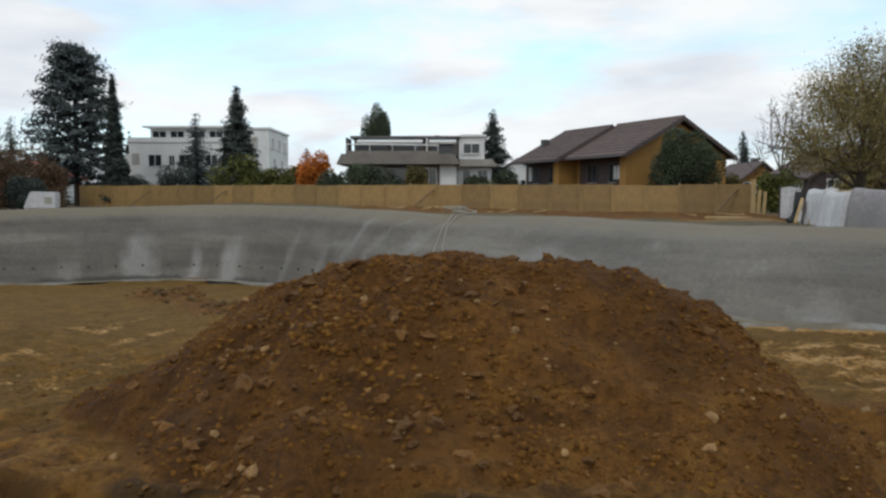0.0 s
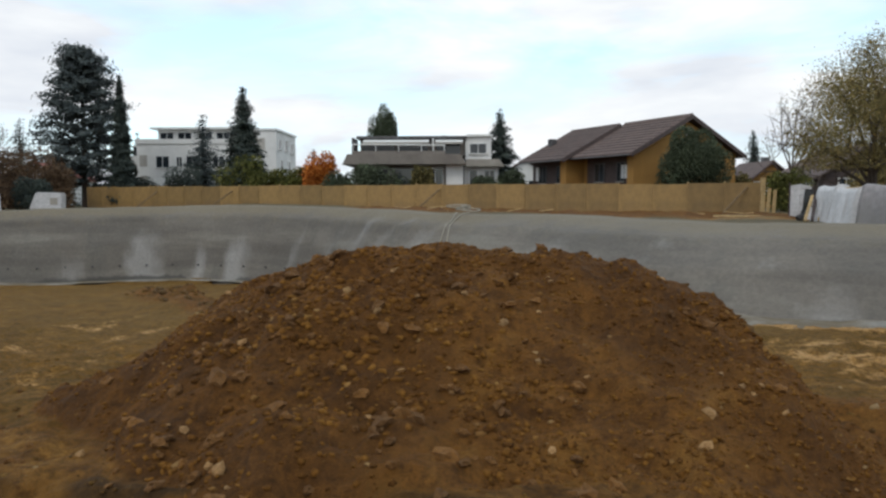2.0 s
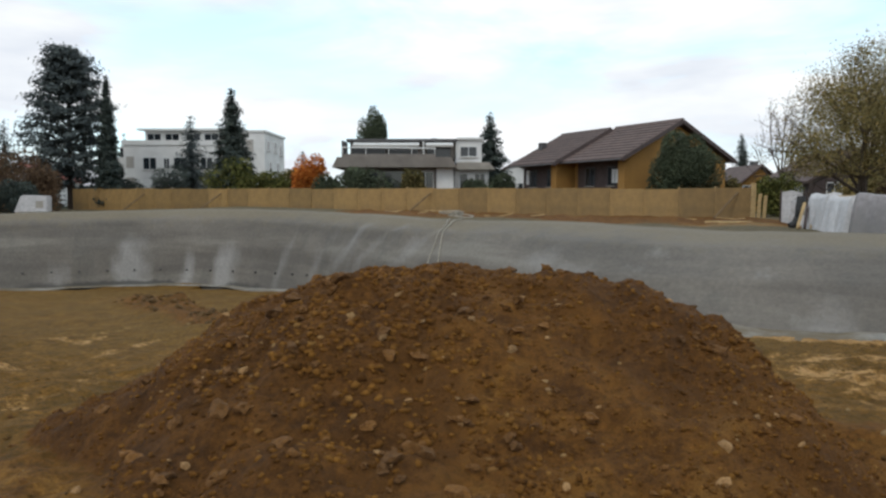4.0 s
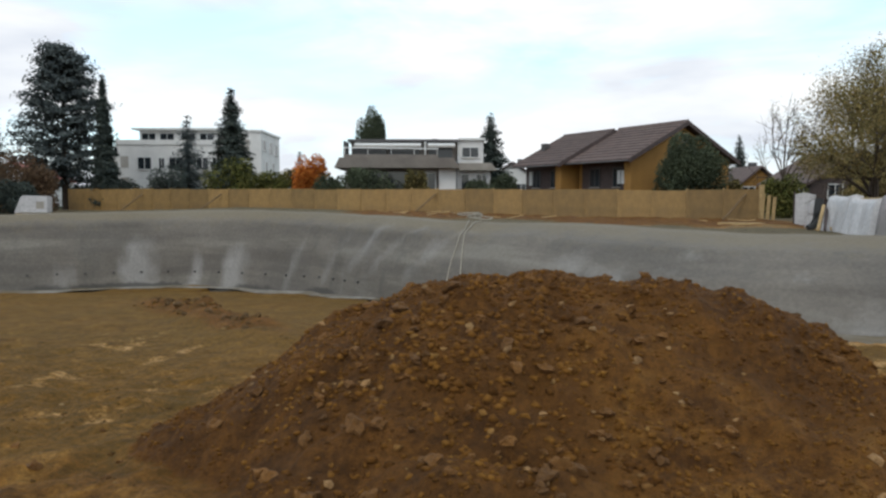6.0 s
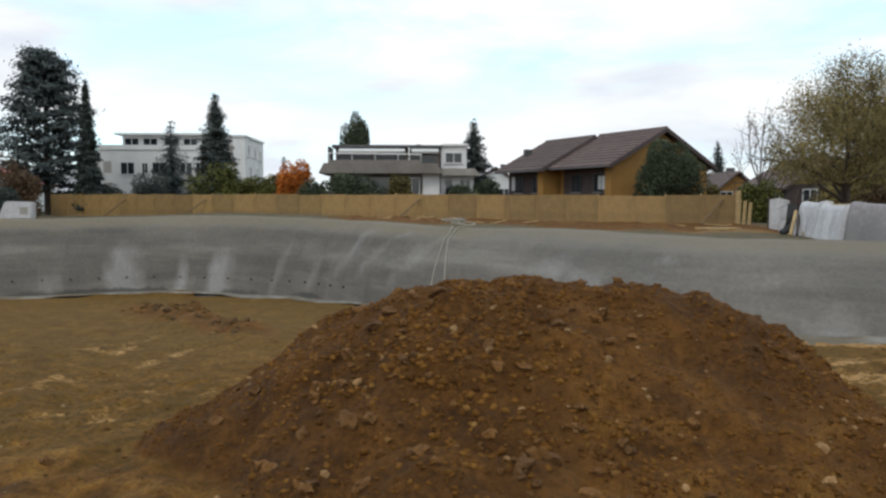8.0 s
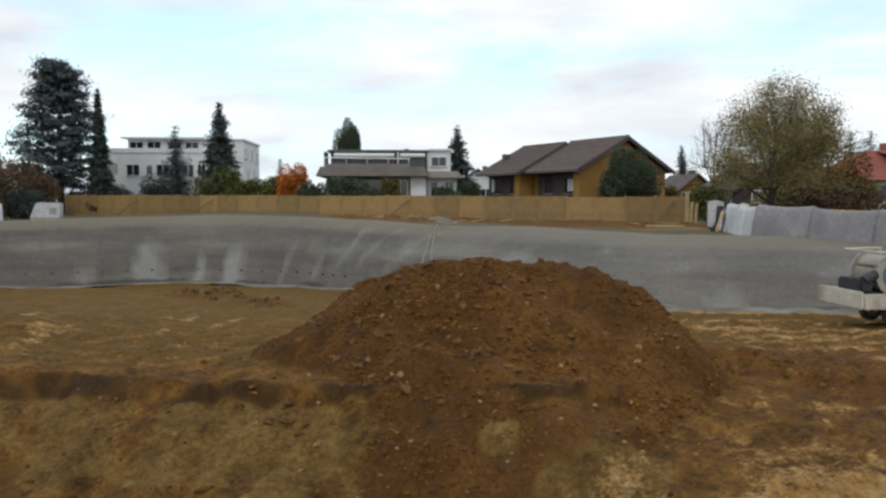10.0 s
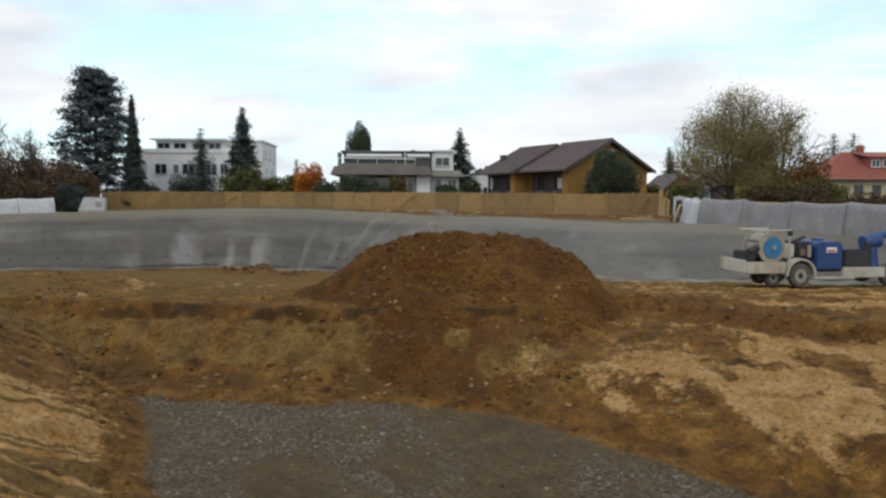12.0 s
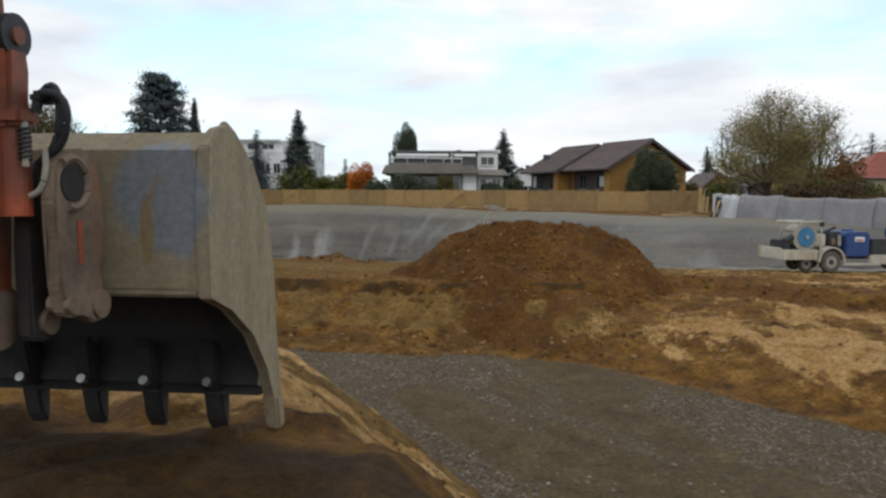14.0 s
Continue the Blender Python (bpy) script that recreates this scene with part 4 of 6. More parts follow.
def build_villa():
    b = thing("villa", "low white terraced house with thick grey-brown roof fascias and awnings", "house", (-10.2, 71, 2.9), 0)
    b.scale = (0.83, 1, 1)
    # front wall darker than the end walls: eave shade put into its colour
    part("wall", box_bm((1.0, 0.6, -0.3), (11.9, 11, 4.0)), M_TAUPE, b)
    part("end_wall", box_bm((11.9, 0.2, -0.3), (13.9, 11, 4.0)), M_WHITE, b)
    part("gallery_wall", box_bm((13.9, 3.2, -0.3), (18.3, 11, 4.0)), M_WHITE, b)
    part("roof_fascia", prism_bm([(-0.2, 3.95), (14.3, 3.95), (13.6, 4.95), (0.4, 4.95)], "y", -0.9, 11.4, 0.03), M_TAUPE, b)
    part("side_fascia", prism_bm([(14.32, 3.85), (19.0, 3.85), (18.3, 4.6), (14.32, 4.6)], "y", 2.2, 11.4, 0.03), M_CONC, b)
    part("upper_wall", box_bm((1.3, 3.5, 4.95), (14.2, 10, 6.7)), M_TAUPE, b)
    part("upper_end", box_bm((14.25, 3.2, 4.62), (17.4, 10, 6.9)), M_WHITE, b)
    part("upper_roof", box_bm((0.9, 2.9, 6.72), (14.4, 10.4, 6.98)), M_SHEET, b)
    part("upper_end_roof", box_bm((14.4, 2.9, 6.92), (17.6, 10.4, 7.12)), M_FRAME, b)
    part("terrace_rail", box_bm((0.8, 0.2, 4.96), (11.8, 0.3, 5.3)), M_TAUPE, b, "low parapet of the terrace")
    for x0, x1 in ((1.5, 5.6), (5.8, 9.6), (10.7, 13.6)):
        part("sliding_glazing", box_bm((x0, 3.42, 5.1), (x1, 3.49, 6.45)), M_PANE, b)
    part("handrail", rod_bm((0.8, 0.25, 5.95), (11.8, 0.25, 5.85), 0.06, seg=8), M_FRAME, b)
    for x in (0.9, 3.6, 6.3, 9.0, 11.7):
        part("rail_post", rod_bm((x, 0.25, 5.3), (x, 0.25, 5.92), 0.04, seg=6), M_FRAME, b)
    part("side_screen", box_bm((0.75, 0.3, 4.96), (1.0, 3.4, 6.6)), M_SHEET, b)
    part("terrace_post", box_bm((10.2, 2.9, 4.96), (10.4, 3.1, 6.72)), M_FRAME, b)
    for x0, x1 in ((1.8, 9.8), (10.6, 13.9)):
        aw = part("awning", prism_bm([(1.9, 6.25), (3.4, 6.62), (3.4, 6.70), (1.9, 6.33)], "x", x0, x1), M_FRAME, b)
        part("awning_edge", box_bm((x0, 1.85, 6.1), (x1, 1.9, 6.3)), M_GREYR, aw)
    part("patio_glazing", box_bm((1.6, 0.52, 1.5), (9.4, 0.6, 3.6)), M_PANE, b)
    window(b, pose(10.6, 0.56, 1.9), 1.8, 1.7)
    window(b, pose(15.2, 3.16, 1.6), 0.9, 1.9, mullions=0)
    window(b, pose(17.2, 3.16, 1.6), 1.2, 1.9)
    window(b, pose(15.8, 3.16, 5.2), 2.0, 1.0)
    part("downpipe", rod_bm((13.98, 0.15, 0), (13.98, 0.15, 3.9), 0.06, seg=8), M_SHEET, b)
    part("chimney", box_bm((11.2, 7, 6.98), (11.9, 7.7, 7.35)), M_SHEET, b)
    return b


def roof_slab(x0, z0, x1, z1, y0, y1, t=0.22):
    return prism_bm([(x0, z0), (x1, z1), (x1, z1 + t), (x0, z0 + t)], "y", y0, y1)


def build_house():
    b = thing("gabled_house", "dark timber-clad house with ochre gable walls and brown tiled roof", "house", (14.5, 57.3, 3.0), 26)
    for i, (x0, x1, y0, y1, eave, ridge) in enumerate(((0.0, 10.9, 0.0, 7.6, 4.3, 7.12), (-0.9, 10.0, 7.9, 14.6, 4.2, 7.0))):
        xm = (x0 + x1) / 2
        part("gable_wall", prism_bm([(x0, -0.3), (x1, -0.3), (x1, eave - 0.1), (xm, ridge - 0.25), (x0, eave - 0.1)], "y", y0, y0 + 0.4), M_OCHRE, b)
        part("rear_gable", prism_bm([(x0 + 0.9, -0.3), (x1, -0.3), (x1, eave - 0.1), (xm, ridge - 0.25), (x0 + 0.9, eave + 0.3)], "y", y1 - 0.4, y1), M_OCHRE if i == 0 else M_DARKWOOD, b)
        part("timber_wall", box_bm((x0 + 0.9, y0 + 0.42, -0.3), (x0 + 1.2, y1 - 0.42, eave + 0.2)), M_DARKWOOD, b)
        part("fin_wall", box_bm((x0 - 0.02, y0 + 0.41, -0.3), (x0 + 0.88, y0 + 0.75, eave - 0.15)), M_OCHRE, b)
        part("far_wall", box_bm((x1 - 0.3, y0 + 0.42, -0.3), (x1, y1 - 0.42, eave - 0.1)), M_OCHRE, b)
        k = (ridge - eave) / (xm - x0)
        left = part("roof", roof_slab(x0 - 0.7, eave - 0.7 * k, xm, ridge, y0 - 0.55, y1 + 0.1), M_ROOF, b)
        part("roof", roof_slab(x1 + 0.7, eave - 0.7 * k, xm + 0.01, ridge, y0 - 0.55, y1 + 0.1), M_ROOF, b)
        part("ridge_cap", rod_bm((xm, y0 - 0.55, ridge + 0.16), (xm, y1 + 0.1, ridge + 0.16), 0.13, seg=8), M_ROOF, b)
        part("verge_board", prism_bm([(x0 - 0.7, eave - 0.7 * k - 0.16), (xm, ridge - 0.16), (x1 + 0.7, eave - 0.7 * k - 0.16), (x1 + 0.7, eave - 0.7 * k + 0.2), (xm, ridge + 0.2), (x0 - 0.7, eave - 0.7 * k + 0.2)],
                                     "y", y0 - 0.62, y0 - 0.56), M_DARKWOOD, b)
        part("gutter", rod_bm((x0 - 0.76, y0 - 0.5, eave - 0.7 * k + 0.02), (x0 - 0.76, y1, eave - 0.7 * k + 0.02), 0.07, seg=8), M_SHEET, b)
        # course ribs of the tiles on the slope that faces the pit
        for r in range(1, 12):
            f = r / 12
            x, z = x0 - 0.7 + (xm - x0 + 0.7) * f, eave - 0.7 * k + (ridge - eave + 0.7 * k) * f
            part("tile_course", box_bm((x - 0.04, y0 - 0.5, z + 0.2), (x + 0.05, y1 + 0.05, z + 0.265)), M_ROOF, left)
        for y, z, w, h in (((y0 + y1) / 2 + 1.6, 2.0, 1.2, 1.5), ((y0 + y1) / 2 - 1.2, 2.0, 0.9, 1.5)):
            window(b, pose(x0 + 0.87, y, z, 0, 0, -90), w, h, frame_mat=M_SHEET)
    part("light_panel", box_bm((0.82, 1.7, 2.2), (0.87, 2.5, 3.3)), M_FRAME, b, "white shutter panel")
    part("chimney", box_bm((1.2, 13.3, 4.9), (1.8, 13.9, 6.2)), M_SHEET, b)
    part("light_panel", box_bm((-0.06, 13.4, 2.2), (-0.02, 14.0, 3.5)), M_FRAME, b, "white window panel")
    part("attic_vent", box_bm((5.3, -0.03, 5.6), (6.1, 0.0, 6.3)), M_GREYR, b)
    return b


def build_small_house(name, label, loc, turn, w, d, eave, ridge, wall, roof):
    b = thing(name, label, "house", loc, turn)
    part("wall", prism_bm([(0, -0.4), (w, -0.4), (w, eave), (w / 2, ridge - 0.2), (0, eave)], "y", 0, d), wall, b)
    k = (ridge - eave) / (w / 2)
    for sgn in (0, 1):
        x0 = -0.5 if not sgn else w + 0.5
        part("roof", roof_slab(x0, eave - 0.5 * k, w / 2 + (0.005 if sgn else 0), ridge, -0.5, d + 0.5), roof, b)
    part("chimney", box_bm((w * 0.6, d * 0.4, ridge - 1.2), (w * 0.6 + 0.7, d * 0.4 + 0.7, ridge + 0.7)), M_SHEET, b)
    for x in (w * 0.25, w * 0.7):
        window(b, pose(x, -0.02, eave * 0.45), 1.3, 1.2)
    for y in (d * 0.2, d * 0.5, d * 0.8):
        window(b, pose(-0.02, y, eave * 0.45, 0, 0, -90), 1.3, 1.2)
    return b


def build_red_house():
    """Low cream house under a hipped red roof with a dormer."""
    b = thing("red_roofed_house", "cream house with a hipped red tiled roof and dormer", "house", (53.4, 79, 3), 0)
    part("wall", box_bm((0.7, 0.7, -0.6), (20.3, 10.3, 3.65)), M_CREAMWALL, b)
    bm = bmesh.new()
    lo = [(0, 0), (21, 0), (21, 11), (0, 11)]
    v = [bm.verts.new((x, y, 3.7 + dz)) for dz in (0, 0.16) for x, y in lo]
    r0, r1 = bm.verts.new((6.3, 5.5, 7.75)), bm.verts.new((15.5, 5.5, 7.75))
    bm.faces.new((v[3], v[2], v[1], v[0]))
    for k in range(4):
        bm.faces.new((v[k], v[(k + 1) % 4], v[4 + (k + 1) % 4], v[4 + k]))
    bm.faces.new((v[4], v[5], r1, r0))
    bm.faces.new((v[5], v[6], r1))
    bm.faces.new((v[6], v[7], r0, r1))
    bm.faces.new((v[7], v[4], r0))
    roof = part("roof", bm, M_REDROOF, b)
    for k in range(1, 11):
        f = k / 11
        part("tile_course", box_bm((6.3 * f + 0.05, 5.5 * f - 0.05, 3.86 + 3.89 * f), (21 - 5.5 * f - 0.05, 5.5 * f + 0.06, 3.92 + 3.89 * f)), M_REDROOF, roof)
    part("gutter", rod_bm((0, -0.08, 3.72), (21, -0.08, 3.72), 0.08, seg=8), M_SHEET, b)
    d = part("dormer", box_bm((8.1, 2.0, 5.0), (11.6, 5.4, 6.75)), M_REDROOF, b)
    part("dormer_roof", prism_bm([(1.6, 6.76), (5.4, 7.55), (5.4, 7.75), (1.6, 6.96)], "x", 7.7, 12.0), M_REDROOF, d)
    window(b, pose(9.0, 1.98, 5.55), 1.1, 0.95, mullions=1)
    window(b, pose(10.6, 1.98, 5.55), 1.1, 0.95, mullions=1)
    part("chimney", box_bm((8.6, 5.2, 7.2), (9.4, 6.0, 8.7), 0.04), M_REDROOF, b)
    for x in (2.4, 5.9, 8.4, 11.5, 15.0):
        window(b, pose(x, 0.68, 1.3), 1.1, 1.7, frame_mat=M_SHEET)
    return b


build_apartments()
build_villa()
build_house()
build_small_house("white_house", "small white gabled house behind the spruce", (7.2, 96, 2.8), -8, 5.4, 9, 4.0, 5.7, M_WHITE, M_ROOF)
build_red_house()
build_small_house("white_house", "pale house half hidden behind bare shrubs", (-62, 100, 3), 10, 8, 14, 3.4, 5.6, M_WHITE, M_REDROOF)


build_small_house("brown_roofed_house", "small brown-roofed house beyond the fence's end", (31.2, 76, 2.9), 0, 4.6, 8, 2.4, 4.3, M_OCHRE, M_ROOF)
build_small_house("brown_roofed_house", "dark brown gabled house behind the autumn tree", (33.0, 65, 2.9), 0, 9, 9, 2.6, 5.3, M_DARKWOOD, M_ROOF)


# ---- trees and shrubs ----
def leaf_mesh(name, centres, normals, sizes, mat, parent, rnd, long=1.6):
    """Many small pointed leaf clumps, one mesh."""
    k = len(centres)
    c, s = np.asarray(centres), np.asarray(sizes)[:, None]
    nrm = np.asarray(normals)
    nrm = nrm / np.maximum(np.linalg.norm(nrm, axis=1, keepdims=True), 1e-6)
    r = rnd.normal(size=(k, 3))
    a = np.cross(nrm, r)
    a /= np.maximum(np.linalg.norm(a, axis=1, keepdims=True), 1e-6)
    b = np.cross(nrm, a)
    v = np.stack([c - a * s * long * 0.5, c + b * s * 0.42 + nrm * s * 0.18, c + a * s * long * 0.5, c - b * s * 0.42 + nrm * s * 0.18], 1).reshape(-1, 3)
    f = np.arange(4 * k).reshape(-1, 4)
    return mesh_object(name, v.tolist(), f.tolist(), mat, parent)


def conifer(name, label, x, y, top, radius, mat, seed, slim=1.0, dense=1.0, bare=0.06, size=0.27, shape=1.0, group="conifers behind the fence"):
    rnd = np.random.default_rng(seed)
    zb = height_at(x, y) - 0.1
    h = top - zb
    t = thing(name, label, "tree", (x, y, zb), 0, group)
    part("trunk", rod_bm((0, 0, -0.2), (0, 0, h * 0.97), 0.018 * h, 0.01, 8), M_BARK, t)
    cs, ns, ss = [], [], []
    dense = dense * 1.9
    radius = radius * 1.34
    tiers = int(h * 3.4)
    for i in range(tiers):
        f = bare + (1 - bare) * (i + rnd.uniform(-0.3, 0.3)) / tiers
        r0 = radius * max(0.03, (1 - f)) ** shape * rnd.uniform(0.72, 1.12)
        arms = max(4, int(7.5 * dense * (0.35 + 1 - f)))
        for k in range(arms):
            a = rnd.uniform(0, 2 * math.pi)
            r1 = r0 * rnd.uniform(0.6, 1.15)
            m = max(3, int(r1 * 7 * dense))
            for q in range(m):
                u = (q + rnd.random()) / m
                rr = r1 * u
                cs.append((rr * math.cos(a) + rnd.normal() * 0.12, rr * math.sin(a) + rnd.normal() * 0.12, f * h - 0.28 * rr * slim + 0.10 * rr * u + rnd.normal() * 0.12))
                ns.append((math.cos(a) * 0.4 + rnd.normal() * 0.3, math.sin(a) * 0.4 + rnd.normal() * 0.3, 0.8))
                ss.append(size * rnd.uniform(0.6, 1.25) * (1.0 - 0.35 * f))
    leaf_mesh("crown", cs, ns, ss, mat, t, rnd)
    return t


def pine(name, label, x, y, top, radius, seed):
    """A broad old pine: separate plates of needles on side limbs, with gaps."""
    rnd = np.random.default_rng(seed)
    zb = height_at(x, y) - 0.1
    h = top - zb
    t = thing(name, label, "tree", (x, y, zb))
    part("trunk", rod_bm((0, 0, -0.2), (0.2, 0, h * 0.95), 0.42, 0.06, 10), M_BARK, t)
    cs, ns, ss = [], [], []
    for i in range(76):
        f = 0.14 + 0.86 * (i / 75) ** 0.85
        w = radius * (math.sin(math.pi * min(1, 0.16 + 0.76 * f)) ** 0.8) * rnd.uniform(0.55, 1.08)
        a = i * 2.4 + rnd.uniform(-0.4, 0.4)
        tip = np.array([w * math.cos(a), w * math.sin(a), f * h * 0.985])
        if i % 2 == 0:
            part("limb", rod_bm((0.1, 0, f * h - 0.14 * w), tip * np.array([0.9, 0.9, 1]) - np.array([0, 0, 0.1]), 0.09, 0.03, 5), M_BARK, t)
        for u in (0.45, 0.72, 0.98):
            ctr = tip * np.array([u, u, 1]) + np.array([0, 0, -0.05 * w * (1 - u)])
            sp = 0.125 * radius * (1.0 if u > 0.6 else 0.8)
            for q in range(120):
                d = rnd.normal(size=3) * np.array([sp, sp, sp * 0.45])
                cs.append(ctr + d)
                ns.append((d[0], d[1], abs(d[2]) + 0.6))
                ss.append(rnd.uniform(0.16, 0.36))
    leaf_mesh("crown", cs, ns, ss, M_PINE, t, rnd)
    return t


def broadleaf(name, label, x, y, top, radius, mat, seed, leaves=5200, size=0.24, limbs=7, low=0.12, group="", skirt=0.0, tall=1.0):
    rnd = np.random.default_rng(seed)
    zb = height_at(x, y) - 0.1
    h = top - zb
    t = thing(name, label, "tree", (x, y, zb), 0, group)
    bm = bmesh.new()
    tips = []
    rod_bm((0, 0, -0.2), (0, 0, h * 0.3), 0.03 * h, 0.022 * h, 9, bm)

    def grow(p, d, length, r, depth):
        q = p + d * length
        rod_bm(p, q, r, r * 0.6, 5 if depth else 7, bm)
        if depth < 3:
            for _ in range(3):
                nd = (d + Vector(rnd.normal(size=3)) * 0.55 + Vector((0, 0, 0.12))).normalized()
                grow(p.lerp(q, rnd.uniform(0.6, 1.0)), nd, length * rnd.uniform(0.55, 0.8), r * 0.52, depth + 1)
        else:
            tips.append(q)
        if depth >= 2:
            tips.append(p.lerp(q, 0.5))
    for i in range(limbs):
        a = 2 * math.pi * i / limbs + rnd.uniform(-0.3, 0.3)
        e = rnd.uniform(0.35, 1.25)
        grow(Vector((0, 0, h * rnd.uniform(0.12, 0.32))), Vector((math.cos(a) * math.cos(e) * 1.15, math.sin(a) * math.cos(e) * 1.15, math.sin(e) * tall)).normalized(), h * 0.27, 0.010 * h, 0)
    grow(Vector((0, 0, h * 0.28)), Vector((0.05, 0, 1)), h * 0.27, 0.013 * h, 0)
    pts = np.array([tuple(p) for p in tips])
    reach = np.array([np.percentile(np.abs(pts[:, 0]), 95), np.percentile(np.abs(pts[:, 1]), 95), np.percentile(pts[:, 2], 98)])
    k = np.array([radius / reach[0], radius / reach[1], h / reach[2]]) * 0.94
    for v in bm.verts:
        v.co = Vector((v.co.x * k[0], v.co.y * k[1], v.co.z * k[2]))
    pts = pts * k
    if skirt:
        g = rnd.normal(size=(int(len(pts) * skirt), 3))
        g = g / np.linalg.norm(g, axis=1, keepdims=True) * rnd.uniform(0.35, 1.0, (len(g), 1))
        pts = np.concatenate([pts, g * np.array([radius * 0.86, radius * 0.86, h * 0.36]) + np.array([0, 0, h * 0.44])])
    part("trunk", bm, M_BARK, t)
    pick = rnd.integers(0, len(pts), leaves)
    sp = radius * 0.11
    cs = pts[pick] + rnd.normal(size=(leaves, 3)) * sp
    if low:
        keep = cs[:, 2] > low * h
        cs = cs[keep]
    q = np.stack([cs[:, 0] / radius, cs[:, 1] / radius, (cs[:, 2] - 0.5 * h) / (0.58 * h)], 1)
    far = np.linalg.norm(q, axis=1)
    bay = np.array([noise.noise(Vector(v) * 2.3 + Vector((seed, 0, 0))) for v in q / np.maximum(far, 0.01)[:, None]])
    cs = cs[far < 0.95 + 0.34 * bay + 0.05 * rnd.normal(size=len(cs))]
    ns = rnd.normal(size=(len(cs), 3)) + np.array([0, 0, 0.5])
    leaf_mesh("crown", cs, ns, size * rnd.uniform(0.6, 1.3, len(cs)), mat, t, rnd, 1.4)
    return t


def shrub(name, label, x, y, top, rx, ry, mat, seed, leaves=2600, size=0.22, group="", flat=0.0):
    """A bush: short stems and an uneven crown of leaf clumps down to the ground."""
    rnd = np.random.default_rng(seed)
    zb = height_at(x, y) - 0.1
    h = top - zb
    t = thing(name, label, "shrub", (x, y, zb), 0, group)
    bm = bmesh.new()
    for _ in range(9):
        a = rnd.uniform(0, 6.28)
        rod_bm((0.15 * math.cos(a), 0.15 * math.sin(a), 0), (rx * 0.6 * math.cos(a), ry * 0.6 * math.sin(a), h * rnd.uniform(0.5, 0.85)), 0.05, 0.015, 5, bm)
    part("stem", bm, M_BARK, t)
    lobes = 38
    leaves, size = int(leaves * 2.1), size * 0.72
    la = rnd.uniform(0, 6.28, lobes)
    lz = rnd.uniform(0.12, 0.8, lobes) if not flat else rnd.uniform(0.15, 0.86, lobes)
    lr = np.sqrt(np.clip(1 - (np.abs(lz - 0.4) / 0.62) ** 2, 0.02, 1)) * rnd.uniform(0.35, 0.72, lobes)
    pick = rnd.integers(0, lobes, leaves)
    d = rnd.normal(size=(leaves, 3))
    d /= np.linalg.norm(d, axis=1, keepdims=True)
    d *= rnd.uniform(0.6, 1.05, (leaves, 1)) ** 0.6
    cs = np.stack([(np.cos(la[pick]) * lr[pick] + d[:, 0] * 0.38) * rx, (np.sin(la[pick]) * lr[pick] + d[:, 1] * 0.38) * ry, (lz[pick] + d[:, 2] * 0.20) * h], 1)
    cs = cs[cs[:, 2] > 0.02]
    ns = rnd.normal(size=(len(cs), 3)) * 0.7 + d[:len(cs)]
    leaf_mesh("crown", cs, ns, size * rnd.uniform(0.6, 1.3, len(cs)), mat, t, rnd, 1.4)
    return t


pine("pine_tree", "tall dark broad-crowned pine with open plates of needles", -42.6, 84, 20.9, 4.9, 1)
conifer("spruce_tree", "slim dark columnar spruce beside the pine", -36.3, 80, 17.2, 1.3, M_NEEDLE, 2, dense=2.4, shape=0.7)
conifer("spruce_tree", "dark dense spruce in front of the apartments", -21.7, 76.5, 15.3, 2.7, M_NEEDLE, 3, dense=1.8, shape=0.72)
conifer("fir_tree", "open grey-green fir before the apartments", -30.0, 88, 13.9, 2.5, M_PINE, 4, dense=0.95, shape=0.6)
conifer("spruce_tree", "dark spruce beside the low villa", 5.5, 80, 13.3, 2.5, M_NEEDLE, 5, dense=1.5, shape=0.7)
conifer("spruce_tree", "narrow dark spruce beside the broad autumn tree", 35.2, 85, 11.4, 1.9, M_NEEDLE, 6, dense=1.2, shape=0.75)
conifer("young_spruce", "small young spruce over the hedge", -17.9, 95, 10.0, 1.3, M_NEEDLE, 7, shape=0.8)
conifer("young_spruce", "small young spruce behind the apartments", -45.0, 104, 13.0, 1.4, M_NEEDLE, 8, shape=0.8)
shrub("clipped_cypress", "rounded dark evergreen rising over the villa roof", -8.3, 90, 15.3, 2.2, 2.2, M_HEDGE, 9, 14000, 0.22, flat=1.0)
broadleaf("autumn_tree", "broad half-bare tree with fading yellow-brown leaves", 24.3, 42, 12.7, 4.9, M_AUTUMN, 10, 80000, 0.085, 11, 0.27, skirt=0.3)
broadleaf("bare_tree", "thin nearly leafless tree with pale twigs", 30.0, 64, 13.0, 2.6, M_AUTUMN, 11, 800, 0.12, 6, 0.2, tall=1.4)
broadleaf("bare_tree", "thin nearly leafless tree behind the autumn tree", 38.0, 60, 15.0, 4.0, M_AUTUMN, 12, 7000, 0.12, 7, 0.2, tall=1.4)
broadleaf("bare_tree", "leafless tree crown behind the gabled house", 24.5, 82, 11.5, 3.0, M_BROWNL, 13, 2600, 0.12, 7, 0.2, tall=1.2)
broadleaf("tree", "spreading tree with thin olive-green autumn leaves", -47.5, 60, 14.6, 5.6, M_OLIVE, 14, 34000, 0.13, 8, 0.05, skirt=0.5)
broadleaf("bare_tree", "thin leafless tree beside the brown shrubs", -42.3, 66, 11.9, 2.2, M_BROWNL, 15, 900, 0.12, 6, 0.2, tall=1.4)
shrub("orange_maple", "bright orange autumn maple behind the fence", -13.5, 75, 8.6, 2.1, 1.8, M_ORANGE, 16, 3600, 0.24)
shrub("orange_maple", "rust-orange autumn shrub beside the white barrier", -43.5, 49.5, 8.6, 2.2, 2.2, M_ORANGE, 17, 3200, 0.24)
